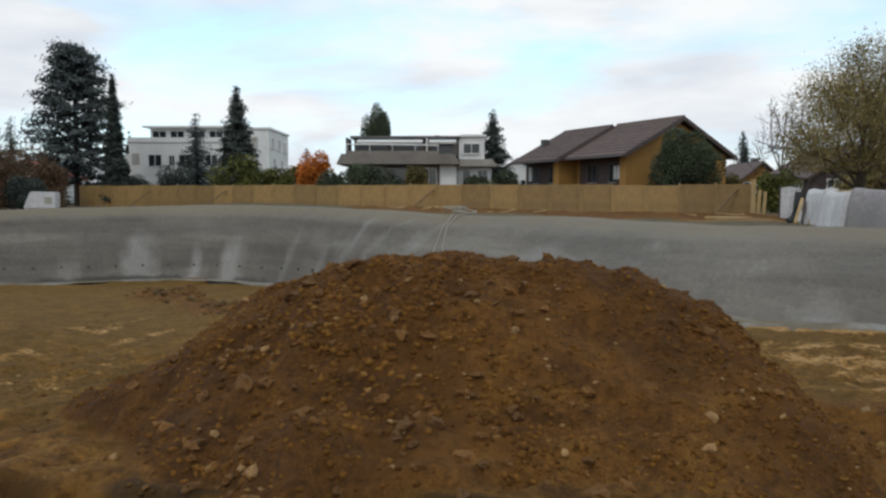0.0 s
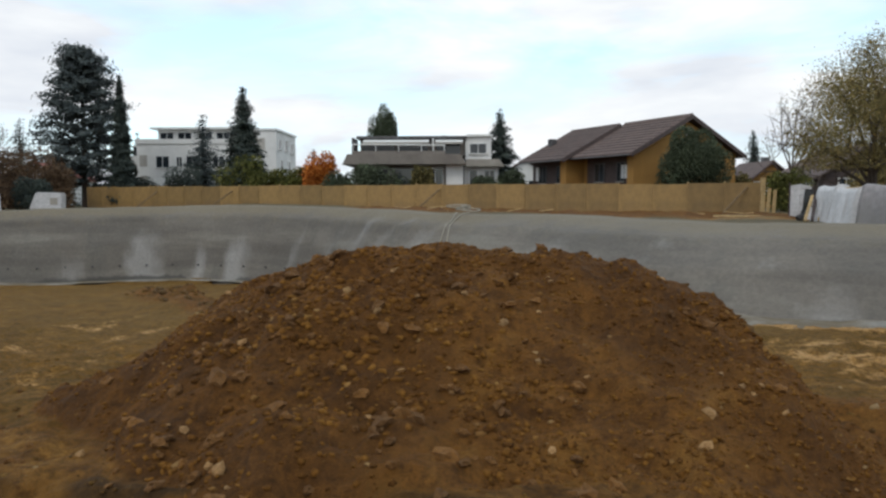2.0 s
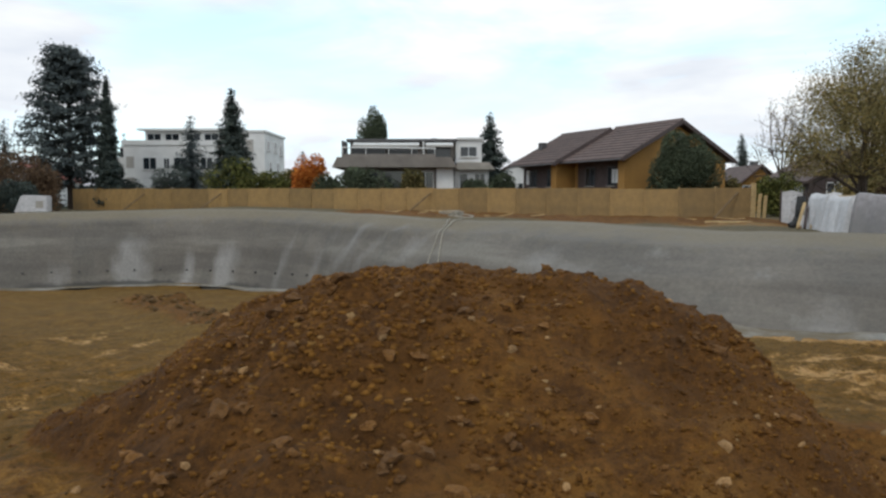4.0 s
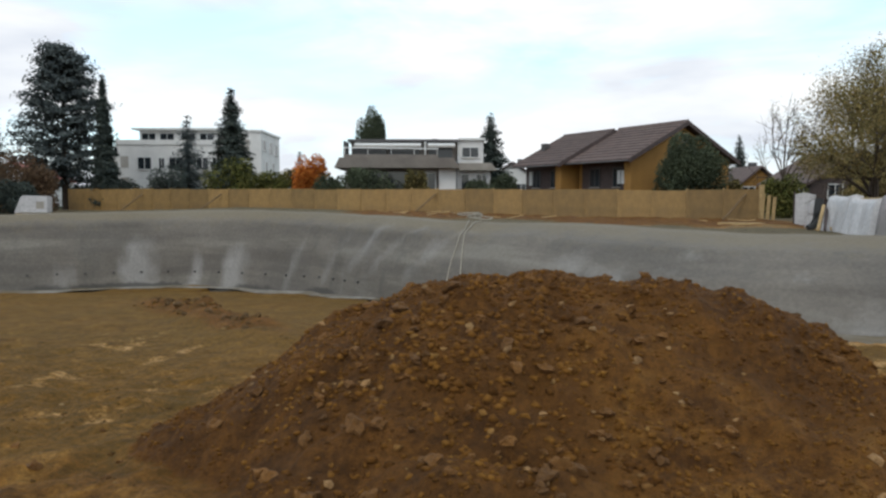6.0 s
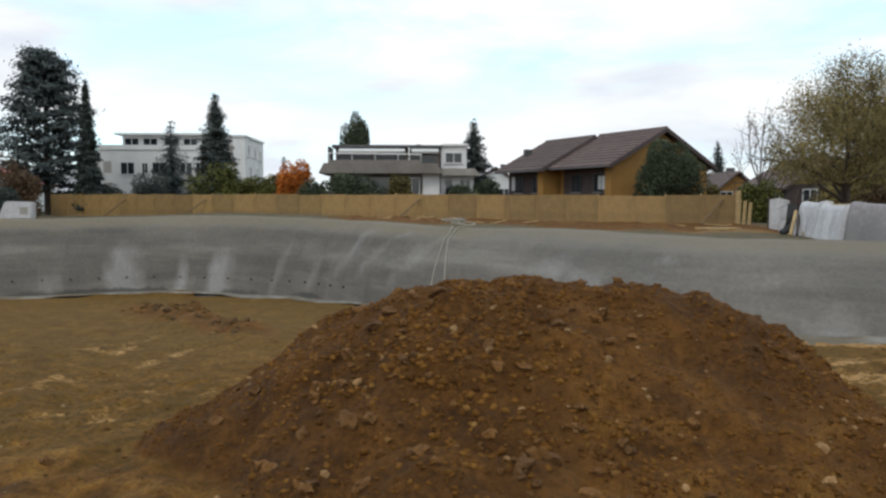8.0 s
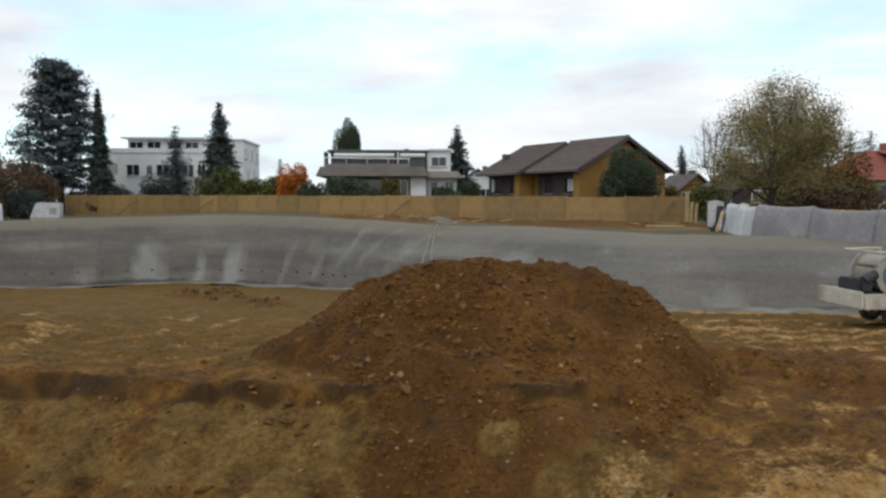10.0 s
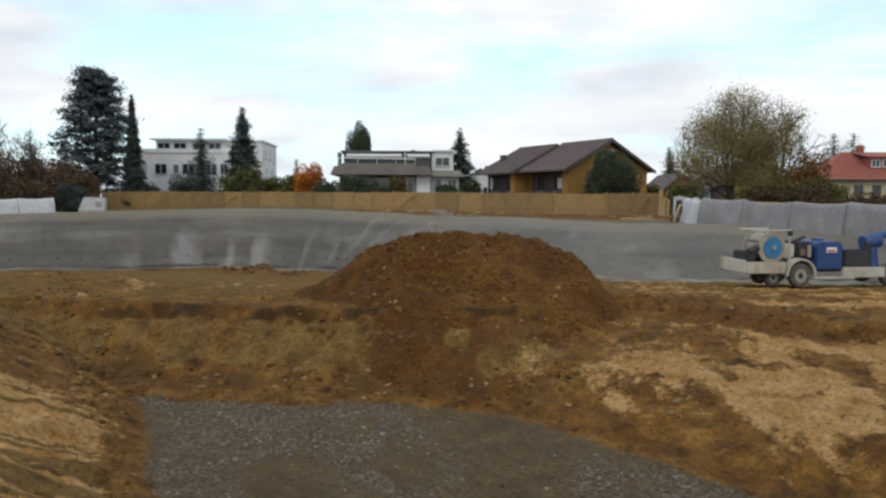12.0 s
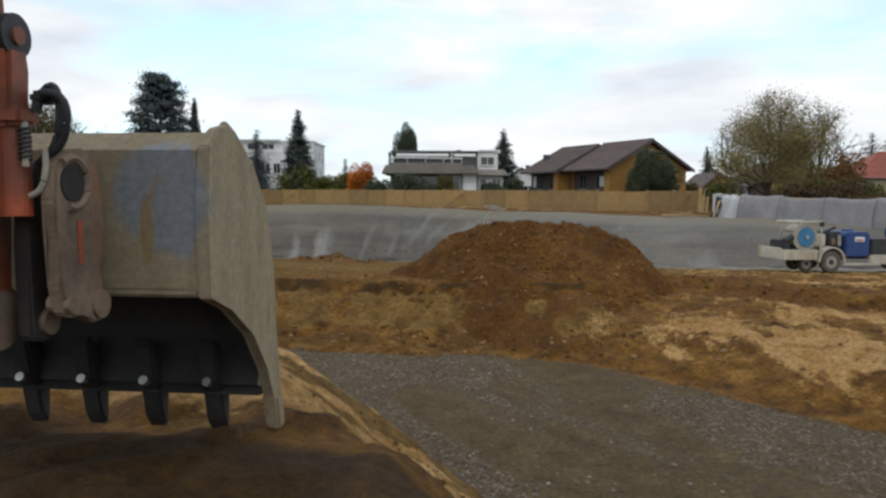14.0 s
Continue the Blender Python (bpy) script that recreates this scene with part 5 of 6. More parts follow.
shrub("round_laurel", "large rounded dark evergreen before the ochre gable", 18.6, 55.3, 9.2, 2.9, 1.7, M_HEDGE, 18, 16000, 0.17)
for i, (x, y, top, rx, ry, mat, lab) in enumerate([
        (-21.4, 74.6, 8.2, 3.0, 1.8, M_GREENL, "olive-green rounded hedge at the spruce's foot"),
        (-17.4, 76, 6.9, 2.2, 1.8, M_GREENL, "yellow-green shrub behind the fence"),
        (-15.6, 80, 7.6, 2.4, 1.6, M_OLIVE, "tall olive shrub behind the maple"),
        (-11.0, 72.5, 6.4, 1.9, 1.5, M_HEDGE, "dark green shrub before the villa"),
        (-6.6, 68.2, 6.9, 3.0, 1.5, M_HEDGE, "dark clipped hedge before the villa's patio"),
        (-2.6, 68.2, 6.8, 1.3, 1.2, M_OLIVE, "thin olive shrub by the villa wall"),
        (3.6, 70.4, 5.9, 1.9, 1.2, M_HEDGE, "dark low shrub before the white wall"),
        (6.4, 74, 6.6, 1.7, 1.4, M_HEDGE, "dark shrub at the spruce's foot"),
        (-31.0, 84, 8.0, 2.6, 1.8, M_NEEDLE, "dark evergreen shrub before the apartments"),
        (-48.5, 70, 9.6, 4.2, 2.6, M_BROWNL, "brown leafless-looking hedge behind the barrier"),
        (-41.5, 66, 8.6, 3.8, 2.4, M_BROWNL, "brown autumn shrub beside the pine"),
        (-38.4, 70, 7.2, 2.4, 1.8, M_BROWNL, "low brown shrub at the pine's foot"),
        (-55.0, 62, 8.8, 4.5, 3.0, M_BROWNL, "dense brown autumn hedge behind the barrier"),
        (-37.0, 86, 6.6, 2.2, 1.8, M_NEEDLE, "dark shrub below the columnar spruce"),
        (26.9, 58, 6.1, 2.0, 1.6, M_GREENL, "yellow-green shrub below the autumn tree"),
        (35.5, 52, 6.6, 4.0, 2.0, M_OLIVE, "olive hedge below the autumn tree"),
        (37.0, 53.0, 9.0, 2.5, 1.8, M_RUSTL, "rust-brown shrub beside the autumn tree"),
        (49.6, 70, 5.9, 2.4, 1.6, M_GREENL, "low yellow-green hedge before the red-roofed house"),
        (41.5, 50, 4.9, 4.4, 1.6, M_BROWNL, "low dark brown hedge behind the tarpaulin barrier"),
        (31.0, 45.0, 5.4, 4.4, 1.6, M_BROWNL, "low brown hedge behind the tarpaulin barrier"),
        (-50.5, 78, 10.4, 4.6, 2.6, M_BROWNL, "tall brown hedge behind the gardens"),
        (-44.5, 76, 9.2, 4.0, 2.4, M_BROWNL, "brown shrub mass behind the pine"),
        (-58.0, 74, 10.6, 4.6, 2.6, M_HEDGE, "dark evergreen hedge behind the barrier"),
        (-46.0, 58, 6.8, 3.6, 2.0, M_HEDGE, "dark evergreen shrub behind the white barrier"),
        (-40.0, 61, 6.2, 2.8, 1.8, M_BROWNL, "low brown shrub behind the white barrier"),
        (-36.4, 63, 5.6, 1.8, 1.5, M_NEEDLE, "dark shrub in the gap beside the fence"),
        (-64.0, 58, 9.4, 4.6, 3.0, M_OLIVE, "olive hedge behind the white barrier"),
        (31.6, 53.5, 6.0, 3.0, 2.0, M_AUTUMN, "fading yellow shrub below the autumn tree"),
        (33.4, 54.0, 8.2, 3.0, 2.0, M_OLIVE, "tall olive-brown shrub by the autumn tree"),
        (25.8, 66, 5.9, 1.6, 1.4, M_OLIVE, "small olive shrub beside the gabled house")]):
    shrub("shrub", lab, x, y, top, rx, ry, mat, 30 + i, 2600, 0.25, "shrubs behind the fence")
for i, (x, y, top, r) in enumerate([(70.5, 104, 15.2, 4.2), (74.5, 105, 15.4, 4.0), (63, 100, 12.6, 3.0), (-60, 92, 13.2, 2.4), (-56, 94, 14.0, 2.4), (-52, 96, 13.6, 2.2), (-66, 90, 14.6, 2.6)]):
    conifer("spruce_tree", "distant dark spruce in the row behind the gardens", x, y, top, r, M_NEEDLE, 60 + i, dense=0.8, shape=0.6, group="distant spruces")


# ---- sprayed-concrete pump vehicle ----
def wheel(parent, x, y, r, w, side):
    bm = bmesh.new()
    prof = [(0.60 * r, -w / 2), (0.92 * r, -w / 2), (r, -w * 0.36), (r, w * 0.36), (0.92 * r, w / 2), (0.60 * r, w / 2)]
    seg = 28
    rings = [[bm.verts.new((x + p * math.cos(2 * math.pi * k / seg), y + o, r + p * math.sin(2 * math.pi * k / seg))) for p, o in prof] for k in range(seg)]
    for k in range(seg):
        u, v = rings[k], rings[(k + 1) % seg]
        for j in range(len(prof)):
            bm.faces.new((u[j], u[(j + 1) % len(prof)], v[(j + 1) % len(prof)], v[j]))
    wh = part("wheel", bm, M_TYRE, parent, "dusty treaded tyre")
    bm = rod_bm((x, y - w * 0.40, r), (x, y + w * 0.40, r), 0.60 * r, seg=24)
    part("rim", bm, M_CONC, wh)
    bm = rod_bm((x, y - w * 0.52, r), (x, y - w * 0.40, r), 0.2 * r, 0.24 * r, seg=14)
    part("hub", bm, M_BLACK, wh)
    return wh


def build_vehicle():
    v = thing("pump_truck", "cream site truck with a blue hose reel and blue tanks", "truck", (12.05, 14.9, height_at(13.2, 14.4) + 0.02), 3)
    v.scale = (0.86, 0.92, 0.95)
    part("chassis", box_bm((0.35, -0.55, 0.62), (8.2, 0.55, 0.82), 0.02), M_BLACK, v)
    part("side_skirt", prism_bm([(0.0, 0.62), (1.85, 0.62), (1.85, 1.12), (0.05, 1.12), (-0.08, 1.05)], "y", -1.12, -0.98, 0.02), M_CREAM, v)
    part("side_skirt", prism_bm([(0.0, 0.62), (1.85, 0.62), (1.85, 1.12), (0.05, 1.12), (-0.08, 1.05)], "y", 0.98, 1.12, 0.02), M_CREAM, v)
    fr = part("bumper", box_bm((-0.22, -1.1, 0.62), (-0.02, 1.1, 1.2), 0.05), M_CREAM, v)
    part("deck", box_bm((-0.02, -0.97, 1.0), (1.9, 0.97, 1.1), 0.01), M_BLACK, v)
    part("deck", box_bm((4.85, -0.95, 0.66), (8.2, 0.95, 0.74), 0.01), M_CREAM, v)
    # hose reel
    reel = part("hose_reel", rod_bm((1.42, -0.62, 1.70), (1.42, 0.62, 1.70), 0.46, seg=28), M_BLACK, v)
    for y in (-0.66, 0.62):
        bm = bmesh.new()
        bmesh.ops.create_cone(bm, cap_ends=True, segments=32, radius1=0.68, radius2=0.68, depth=0.05, matrix=pose(1.42, y + 0.02, 1.70, 90))
        part("reel_flange", bm, M_ROPE, reel, "pale rim of the hose reel")
    part("reel_disc", rod_bm((1.46, -0.72, 1.70), (1.46, -0.68, 1.70), 0.46, seg=30), M_LBLUE, reel, "light blue reel disc")
    part("reel_hub", rod_bm((1.46, -0.80, 1.70), (1.46, -0.72, 1.70), 0.10, seg=14), M_STEEL, reel)
    for k in range(9):
        pts = [(1.42 + 0.53 * math.cos(a), -0.5 + 0.125 * k, 1.70 + 0.53 * math.sin(a)) for a in np.linspace(0, 2 * math.pi, 25)]
        part("hose_turn", tube_bm(pts, 0.06, 6), M_ROPE, reel)
    part("motor", box_bm((0.12, -0.7, 1.12), (0.62, 0.5, 1.55), 0.06), M_BLACK, v)
    part("motor", rod_bm((0.3, -0.6, 1.5), (0.75, -0.6, 1.72), 0.16, seg=12), M_BLACK, v)
    # frame over the reel
    for y in (-0.9, 0.9):
        part("frame_post", rod_bm((2.15, y, 1.1), (2.15, y, 2.46), 0.035, seg=8), M_CREAM, v)
    part("frame_bar", rod_bm((0.7, -0.9, 2.44), (2.2, -0.9, 2.46), 0.035, seg=8), M_CREAM, v)
    part("frame_bar", rod_bm((0.7, 0.9, 2.44), (2.2, 0.9, 2.46), 0.035, seg=8), M_CREAM, v)
    part("frame_bar", rod_bm((0.7, -0.9, 2.44), (0.7, 0.9, 2.44), 0.035, seg=8), M_CREAM, v)
    part("work_lamp", box_bm((2.06, -1.0, 2.22), (2.26, -0.82, 2.44), 0.03), M_BLACK, v)
    # mudguards and running gear
    for y0, y1 in ((-1.16, -0.72), (0.72, 1.16)):
        out = [(2.65 + 0.74 * math.cos(a), 0.52 + 0.74 * math.sin(a)) for a in np.linspace(0, math.pi, 15)]
        inn = [(2.65 + 0.66 * math.cos(a), 0.52 + 0.66 * math.sin(a)) for a in np.linspace(math.pi, 0, 15)]
        part("mudguard", prism_bm(out + inn, "y", y0, y1), M_CREAM, v)
    for y in (-0.93, 0.93):
        wheel(v, 2.65, y, 0.52, 0.36, -1)
    for y in (-0.55, 0.55):
        wheel(v, 1.55, y, 0.40, 0.26, -1)
    wheel(v, 7.3, -0.93, 0.52, 0.36, -1)
    wheel(v, 7.3, 0.93, 0.52, 0.36, -1)
    part("axle", rod_bm((2.65, -0.8, 0.52), (2.65, 0.8, 0.52), 0.09, seg=10), M_BLACK, v)
    part("axle", rod_bm((7.3, -0.8, 0.52), (7.3, 0.8, 0.52), 0.09, seg=10), M_BLACK, v)
    # engine housing and control boxes between reel and tanks
    part("engine_box", box_bm((1.95, -0.7, 1.25), (2.55, 0.7, 1.85), 0.05), M_CREAM, v)
    part("engine", box_bm((2.62, -0.75, 1.3), (3.35, 0.75, 1.95), 0.05), M_BLACK, v)
    part("valve_bank", box_bm((2.75, -0.9, 1.35), (2.98, -0.76, 1.65), 0.02), M_LINK, v)
    part("filter", rod_bm((3.18, -0.85, 1.3), (3.18, -0.85, 1.8), 0.09, seg=12), M_CONC, v)
    part("exhaust", rod_bm((2.6, -0.3, 1.9), (3.3, -0.3, 2.15), 0.07, seg=10), M_BLACK, v)
    # blue tank with rolled shoulders
    tank = part("tank", prism_bm([(3.5, 0.76), (4.75, 0.76), (4.8, 0.9), (4.8, 1.82), (4.65, 1.96), (3.6, 1.96), (3.45, 1.82), (3.45, 0.9)], "y", -1.0, 0.9, 0.05), M_BLUE, v)
    part("maker_plate", box_bm((3.95, -1.045, 1.5), (4.45, -1.003, 1.72)), M_FRAME, tank, "white and red plate")
    part("plate_bar", box_bm((4.0, -1.052, 1.53), (4.38, -1.046, 1.61)), M_RED, tank)
    part("tank_lid", rod_bm((4.2, 0, 1.96), (4.2, 0, 2.06), 0.28, seg=18), M_BLUE, tank)
    part("compressor_box", box_bm((4.86, -1.0, 0.76), (6.3, 0.95, 1.62), 0.04), M_BLACK, v, "dark blue-black housing")
    for k in range(6):
        part("vent_slat", box_bm((5.0, -1.025, 0.86 + 0.12 * k), (6.1, -1.0, 0.91 + 0.12 * k)), M_SHEET, v)
    part("side_locker", box_bm((4.75, -1.14, 0.42), (6.9, -0.98, 0.86), 0.03), M_CREAM, v)
    part("step_board", box_bm((3.3, -1.12, 0.36), (5.4, -0.95, 0.46), 0.015), M_CREAM, v)
    # pump hopper and folded boom
    part("pump", rod_bm((6.7, -0.3, 0.75), (6.7, -0.3, 1.8), 0.42, 0.3, 18), M_BLUE, v)
    part("pump_head", rod_bm((6.3, -0.35, 1.85), (7.1, -0.35, 2.0), 0.33, seg=18), M_BLUE, v)
    part("pipe_elbow", tube_bm([(6.9, -0.4, 1.95), (7.2, -0.4, 2.2), (7.6, -0.4, 2.3), (8.1, -0.4, 2.25), (8.6, -0.4, 2.1)], 0.16, 12), M_BLUE, v)
    part("gauge", box_bm((6.0, -0.95, 1.62), (6.2, -0.8, 1.95), 0.02), M_BLACK, v)
    return v


build_vehicle()


# ---- excavator bucket and stick on the near ramp ----


def smooth_line3(pts, rounds):
    pts = [Vector(p) for p in pts]
    for _ in range(rounds):
        out = [pts[0]]
        for p, q in zip(pts, pts[1:]):
            out += [p.lerp(q, 0.25), p.lerp(q, 0.75)]
        pts = out + [pts[-1]]
    return pts


def bucket_steel():
    """Bare blue-grey plate under khaki mud that has run down in vertical patches, with ochre rust."""
    m, n, l, b = material("muddy_bucket_steel")
    co = n.new("ShaderNodeTexCoord").outputs["Object"]
    run = noise_node(n, l, 2.4, 2, 0.45, co, (1.7, 1.0, 0.28))
    grain = noise_node(n, l, 26, 6, 0.65, co)
    mid = noise_node(n, l, 6, 6, 0.6, co, (1, 1, 0.5))
    mud = ramp(n, l, mid, [(0.3, (0.225, 0.172, 0.100)), (0.7, (0.33, 0.262, 0.168))])

    def patch(centre, size):
        """1 at the patch's centre, 0 outside it, with a ragged edge."""
        mp = n.new("ShaderNodeMapping")
        mp.vector_type = "TEXTURE"
        mp.inputs["Location"].default_value, mp.inputs["Scale"].default_value = centre, size
        l.new(co, mp.inputs[0])
        ln = n.new("ShaderNodeVectorMath")
        ln.operation = "LENGTH"
        l.new(mp.outputs[0], ln.inputs[0])
        q = n.new("ShaderNodeMath")
        q.operation = "MULTIPLY_ADD"
        l.new(ln.outputs["Value"], q.inputs[0])
        q.inputs[1].default_value = -0.5
        l.new(run, q.inputs[2])
        return ramp(n, l, q.outputs[0], [(0.0, (0, 0, 0)), (0.10, (0.9, 0.9, 0.9))])
    c = mixc(n, l, patch((-0.20, 0.0, 1.36), (0.24, 0.5, 0.30)), mud, (0.205, 0.218, 0.24))
    c = mixc(n, l, patch((-0.27, 0.0, 1.20), (0.045, 0.3, 0.22)), c, (0.26, 0.175, 0.075))
    c = mixc(n, l, ramp(n, l, mid, [(0.60, (0, 0, 0)), (0.68, (0.75, 0.75, 0.75))]), c, (0.235, 0.145, 0.055))
    c = mixc(n, l, 1.0, c, ramp(n, l, grain, [(0.3, (0.78, 0.78, 0.78)), (0.7, (1.15, 1.15, 1.15))]), "MULTIPLY")
    l.new(c, b.inputs["Base Color"])
    b.inputs["Roughness"].default_value = 0.8
    bump(n, l, b, grain, 0.35, 0.012)
    return m


M_BUCKET = bucket_steel()


def build_bucket():
    bx, by = -4.69, -15.22
    bz = height_at(bx - 0.4, by + 0.85) - 0.03
    e = thing("excavator", "orange excavator with its mud-caked bucket standing on the ramp", "excavator", (bx, by, bz), -6)
    W = -1.84
    # outer shell: from the hinge edge over the back and down to the lip; pairs (depth, height)
    shell = [(0.0, 0.93), (0.0, 1.28), (0.0, 1.585), (0.13, 1.672), (0.34, 1.645), (0.54, 1.51), (0.74, 1.27), (0.82, 0.95), (0.85, 0.66), (0.84, 0.44), (0.80, 0.31)]
    th = 0.045
    inner = []
    for i, (a, b) in enumerate(shell):
        p, q = shell[max(i - 1, 0)], shell[min(i + 1, len(shell) - 1)]
        dx, dz = q[0] - p[0], q[1] - p[1]
        ln = math.hypot(dx, dz)
        inner.append((a + th * dz / ln, b - th * dx / ln))
    bm = prism_bm(shell + inner[::-1], "x", W + 0.03, -0.03)
    part("shell", bm, M_BUCKET, e, "muddy grey-brown shell plate")
    # black sheet inside the shell: the hollow's shade put into its colour
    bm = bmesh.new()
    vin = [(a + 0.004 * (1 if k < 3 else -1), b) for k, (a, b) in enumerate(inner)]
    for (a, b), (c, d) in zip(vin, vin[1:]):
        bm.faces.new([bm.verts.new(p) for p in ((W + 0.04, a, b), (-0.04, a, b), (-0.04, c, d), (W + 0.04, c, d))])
    part("liner", bm, M_INSIDE, e, "worn inside, blackened for the bucket's inner shade")
    side = [(-0.015, 0.92), (-0.02, 1.30), (0.0, 1.60), (0.12, 1.69), (0.24, 1.715), (0.34, 1.68), (0.56, 1.54), (0.764, 1.30), (0.85, 0.96), (0.88, 0.63), (0.94, 0.31), (0.965, 0.12), (0.965, -0.03), (0.90, -0.05),
            (0.86, 0.10), (0.83, 0.24), (0.73, 0.434), (0.523, 0.664), (0.231, 0.843), (0.05, 0.91)]
    for x in (0.0, W):
        pl = part("side_plate", prism_bm(side, "x", x - 0.03, x + 0.03, 0.008), M_BUCKET, e)
        part("side_cutter", prism_bm([(0.84, 0.24), (0.955, 0.22), (0.975, -0.04), (0.90, -0.06)], "x", x - 0.045, x + 0.045, 0.012), M_BUCKET, pl)
        part("corner_bead", tube_bm([(x, a, b) for a, b in side[4:11]], 0.022, 8), M_BUCKET, pl)
    part("mouth_bar", box_bm((W + 0.03, -0.012, 0.925), (-0.03, 0.05, 0.965), 0.012), M_BUCKET, e)
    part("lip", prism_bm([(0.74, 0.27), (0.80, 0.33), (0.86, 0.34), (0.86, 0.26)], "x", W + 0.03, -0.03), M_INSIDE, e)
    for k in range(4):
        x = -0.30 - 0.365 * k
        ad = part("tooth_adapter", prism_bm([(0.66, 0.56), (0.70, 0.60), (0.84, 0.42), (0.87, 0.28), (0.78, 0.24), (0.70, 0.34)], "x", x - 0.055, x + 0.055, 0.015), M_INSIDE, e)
        part("tooth", prism_bm([(0.735, 0.33), (0.80, 0.36), (0.87, 0.29), (0.85, 0.06), (0.83, 0.04), (0.78, 0.12)], "x", x - 0.055, x + 0.055, 0.014), M_INSIDE, ad, "worn tooth, darkened for the shade at the mouth")
        part("pin_boss", rod_bm((x, 0.665, 0.36), (x, 0.72, 0.33), 0.026, 0.016, 10), M_STEEL, ad, "bright worn pin")
    # hinge ears: ragged plates with a pin hole above and a round boss below
    ear_line = [(-0.44, 1.49), (-0.36, 1.565), (-0.24, 1.575), (-0.16, 1.50), (-0.13, 1.40), (-0.145, 1.25), (-0.13, 1.15), (-0.19, 1.08), (-0.14, 0.96), (-0.105, 0.90), (-0.14, 0.845),
                (-0.22, 0.84), (-0.29, 0.90), (-0.34, 0.88), (-0.40, 0.90), (-0.43, 1.02), (-0.42, 1.22), (-0.45, 1.36)]
    for x in (-0.43, -0.86):
        ear = part("hinge_ear", prism_bm(ear_line, "x", x - 0.035, x + 0.035, 0.012), M_LINK, e)
        part("pin_hole", rod_bm((x + 0.03, -0.345, 1.43), (x + 0.042, -0.345, 1.43), 0.075, seg=18), M_INSIDE, ear, "dark pin hole")
        part("ear_rim", tube_bm([(x + 0.035, -0.345 + 0.10 * math.cos(a), 1.43 + 0.10 * math.sin(a)) for a in np.linspace(-1.9, 2.2, 16)], 0.02, 6), M_LINK, ear)
        part("boss", rod_bm((x - 0.06, -0.17, 0.915), (x + 0.048, -0.17, 0.915), 0.062, seg=18), M_LINK, ear, "mud-caked round boss")
        part("boss", rod_bm((x - 0.05, -0.375, 0.945), (x + 0.045, -0.375, 0.945), 0.035, seg=14), M_LINK, ear)
        part("paint_patch", box_bm((x + 0.034, -0.32, 1.10), (x + 0.039, -0.285, 1.28), 0.002), M_RUST, ear, "worn orange paint patch")
    # bucket links, stick, cylinder, hoses
    for x in (-0.58, -0.80):
        ln = part("bucket_link", prism_bm([(-0.40, 0.80), (-0.30, 0.77), (-0.22, 0.86), (-0.2, 1.25), (-0.26, 1.52), (-0.38, 1.5), (-0.40, 1.2)], "x", x - 0.035, x + 0.035, 0.012), M_INSIDE, e)
        part("link_pin", rod_bm((x - 0.05, -0.31, 0.86), (x + 0.06, -0.31, 0.86), 0.055, seg=16), M_LINK, ln)
    st = part("stick", prism_bm([(-0.55, 0.74), (-0.34, 0.74), (-0.28, 1.0), (-0.26, 1.8), (-0.32, 2.6), (-0.45, 3.4), (-0.95, 3.4), (-0.85, 2.2), (-0.72, 1.2)], "x", -1.14, -0.70, 0.025), M_RUST, e, "orange paint worn to dark metal")
    part("stick_cap", rod_bm((-1.2, -0.42, 0.88), (-0.66, -0.42, 0.88), 0.12, seg=18), M_LINK, st)
    cyl = part("bucket_cylinder", rod_bm((-0.56, -0.45, 1.30), (-0.56, -0.45, 1.66), 0.06, seg=18), M_RUST, e)
    part("rod_eye", rod_bm((-0.72, -0.45, 1.99), (-0.53, -0.45, 1.99), 0.085, seg=24), M_BLACK, cyl, "dark greased rod eye")
    part("eye_boss", rod_bm((-0.535, -0.45, 1.99), (-0.518, -0.45, 1.99), 0.035, seg=18), M_RUST, cyl)
    part("cylinder_neck", prism_bm([(-0.52, 1.62), (-0.40, 1.62), (-0.385, 1.86), (-0.40, 1.95), (-0.52, 1.95)], "x", -0.64, -0.52, 0.02), M_RUST, cyl)
    part("collar", box_bm((-0.66, -0.53, 1.645), (-0.475, -0.40, 1.72), 0.018), M_RUST, cyl)
    part("port_block", box_bm((-0.52, -0.42, 1.74), (-0.42, -0.33, 1.79), 0.015), M_INSIDE, cyl)
    pts = [(-0.485 + 0.02 * math.cos(k * 0.8), -0.49 + 0.02 * math.sin(k * 0.8), 1.515 + 0.0022 * k) for k in range(58)]
    part("spring_guard", tube_bm(pts, 0.006, 6), M_RUBBER, cyl)
    part("spring_hose", rod_bm((-0.485, -0.49, 1.49), (-0.485, -0.49, 1.66), 0.013, seg=8), M_ROPE, cyl)

    def curve(points):
        return smooth_line3(points, 3)
    part("hose", tube_bm(curve([(-0.47, -0.45, 1.70), (-0.455, -0.45, 1.775), (-0.41, -0.45, 1.775), (-0.36, -0.45, 1.762), (-0.335, -0.45, 1.71), (-0.345, -0.44, 1.64), (-0.385, -0.42, 1.575), (-0.44, -0.40, 1.545)]), 0.015, 8), M_RUBBER, e)
    part("hose", tube_bm(curve([(-0.50, -0.40, 1.70), (-0.46, -0.40, 1.80), (-0.41, -0.41, 1.81), (-0.385, -0.42, 1.74), (-0.39, -0.42, 1.65), (-0.42, -0.41, 1.56), (-0.50, -0.40, 1.50)]), 0.016, 8), M_RUBBER, e)
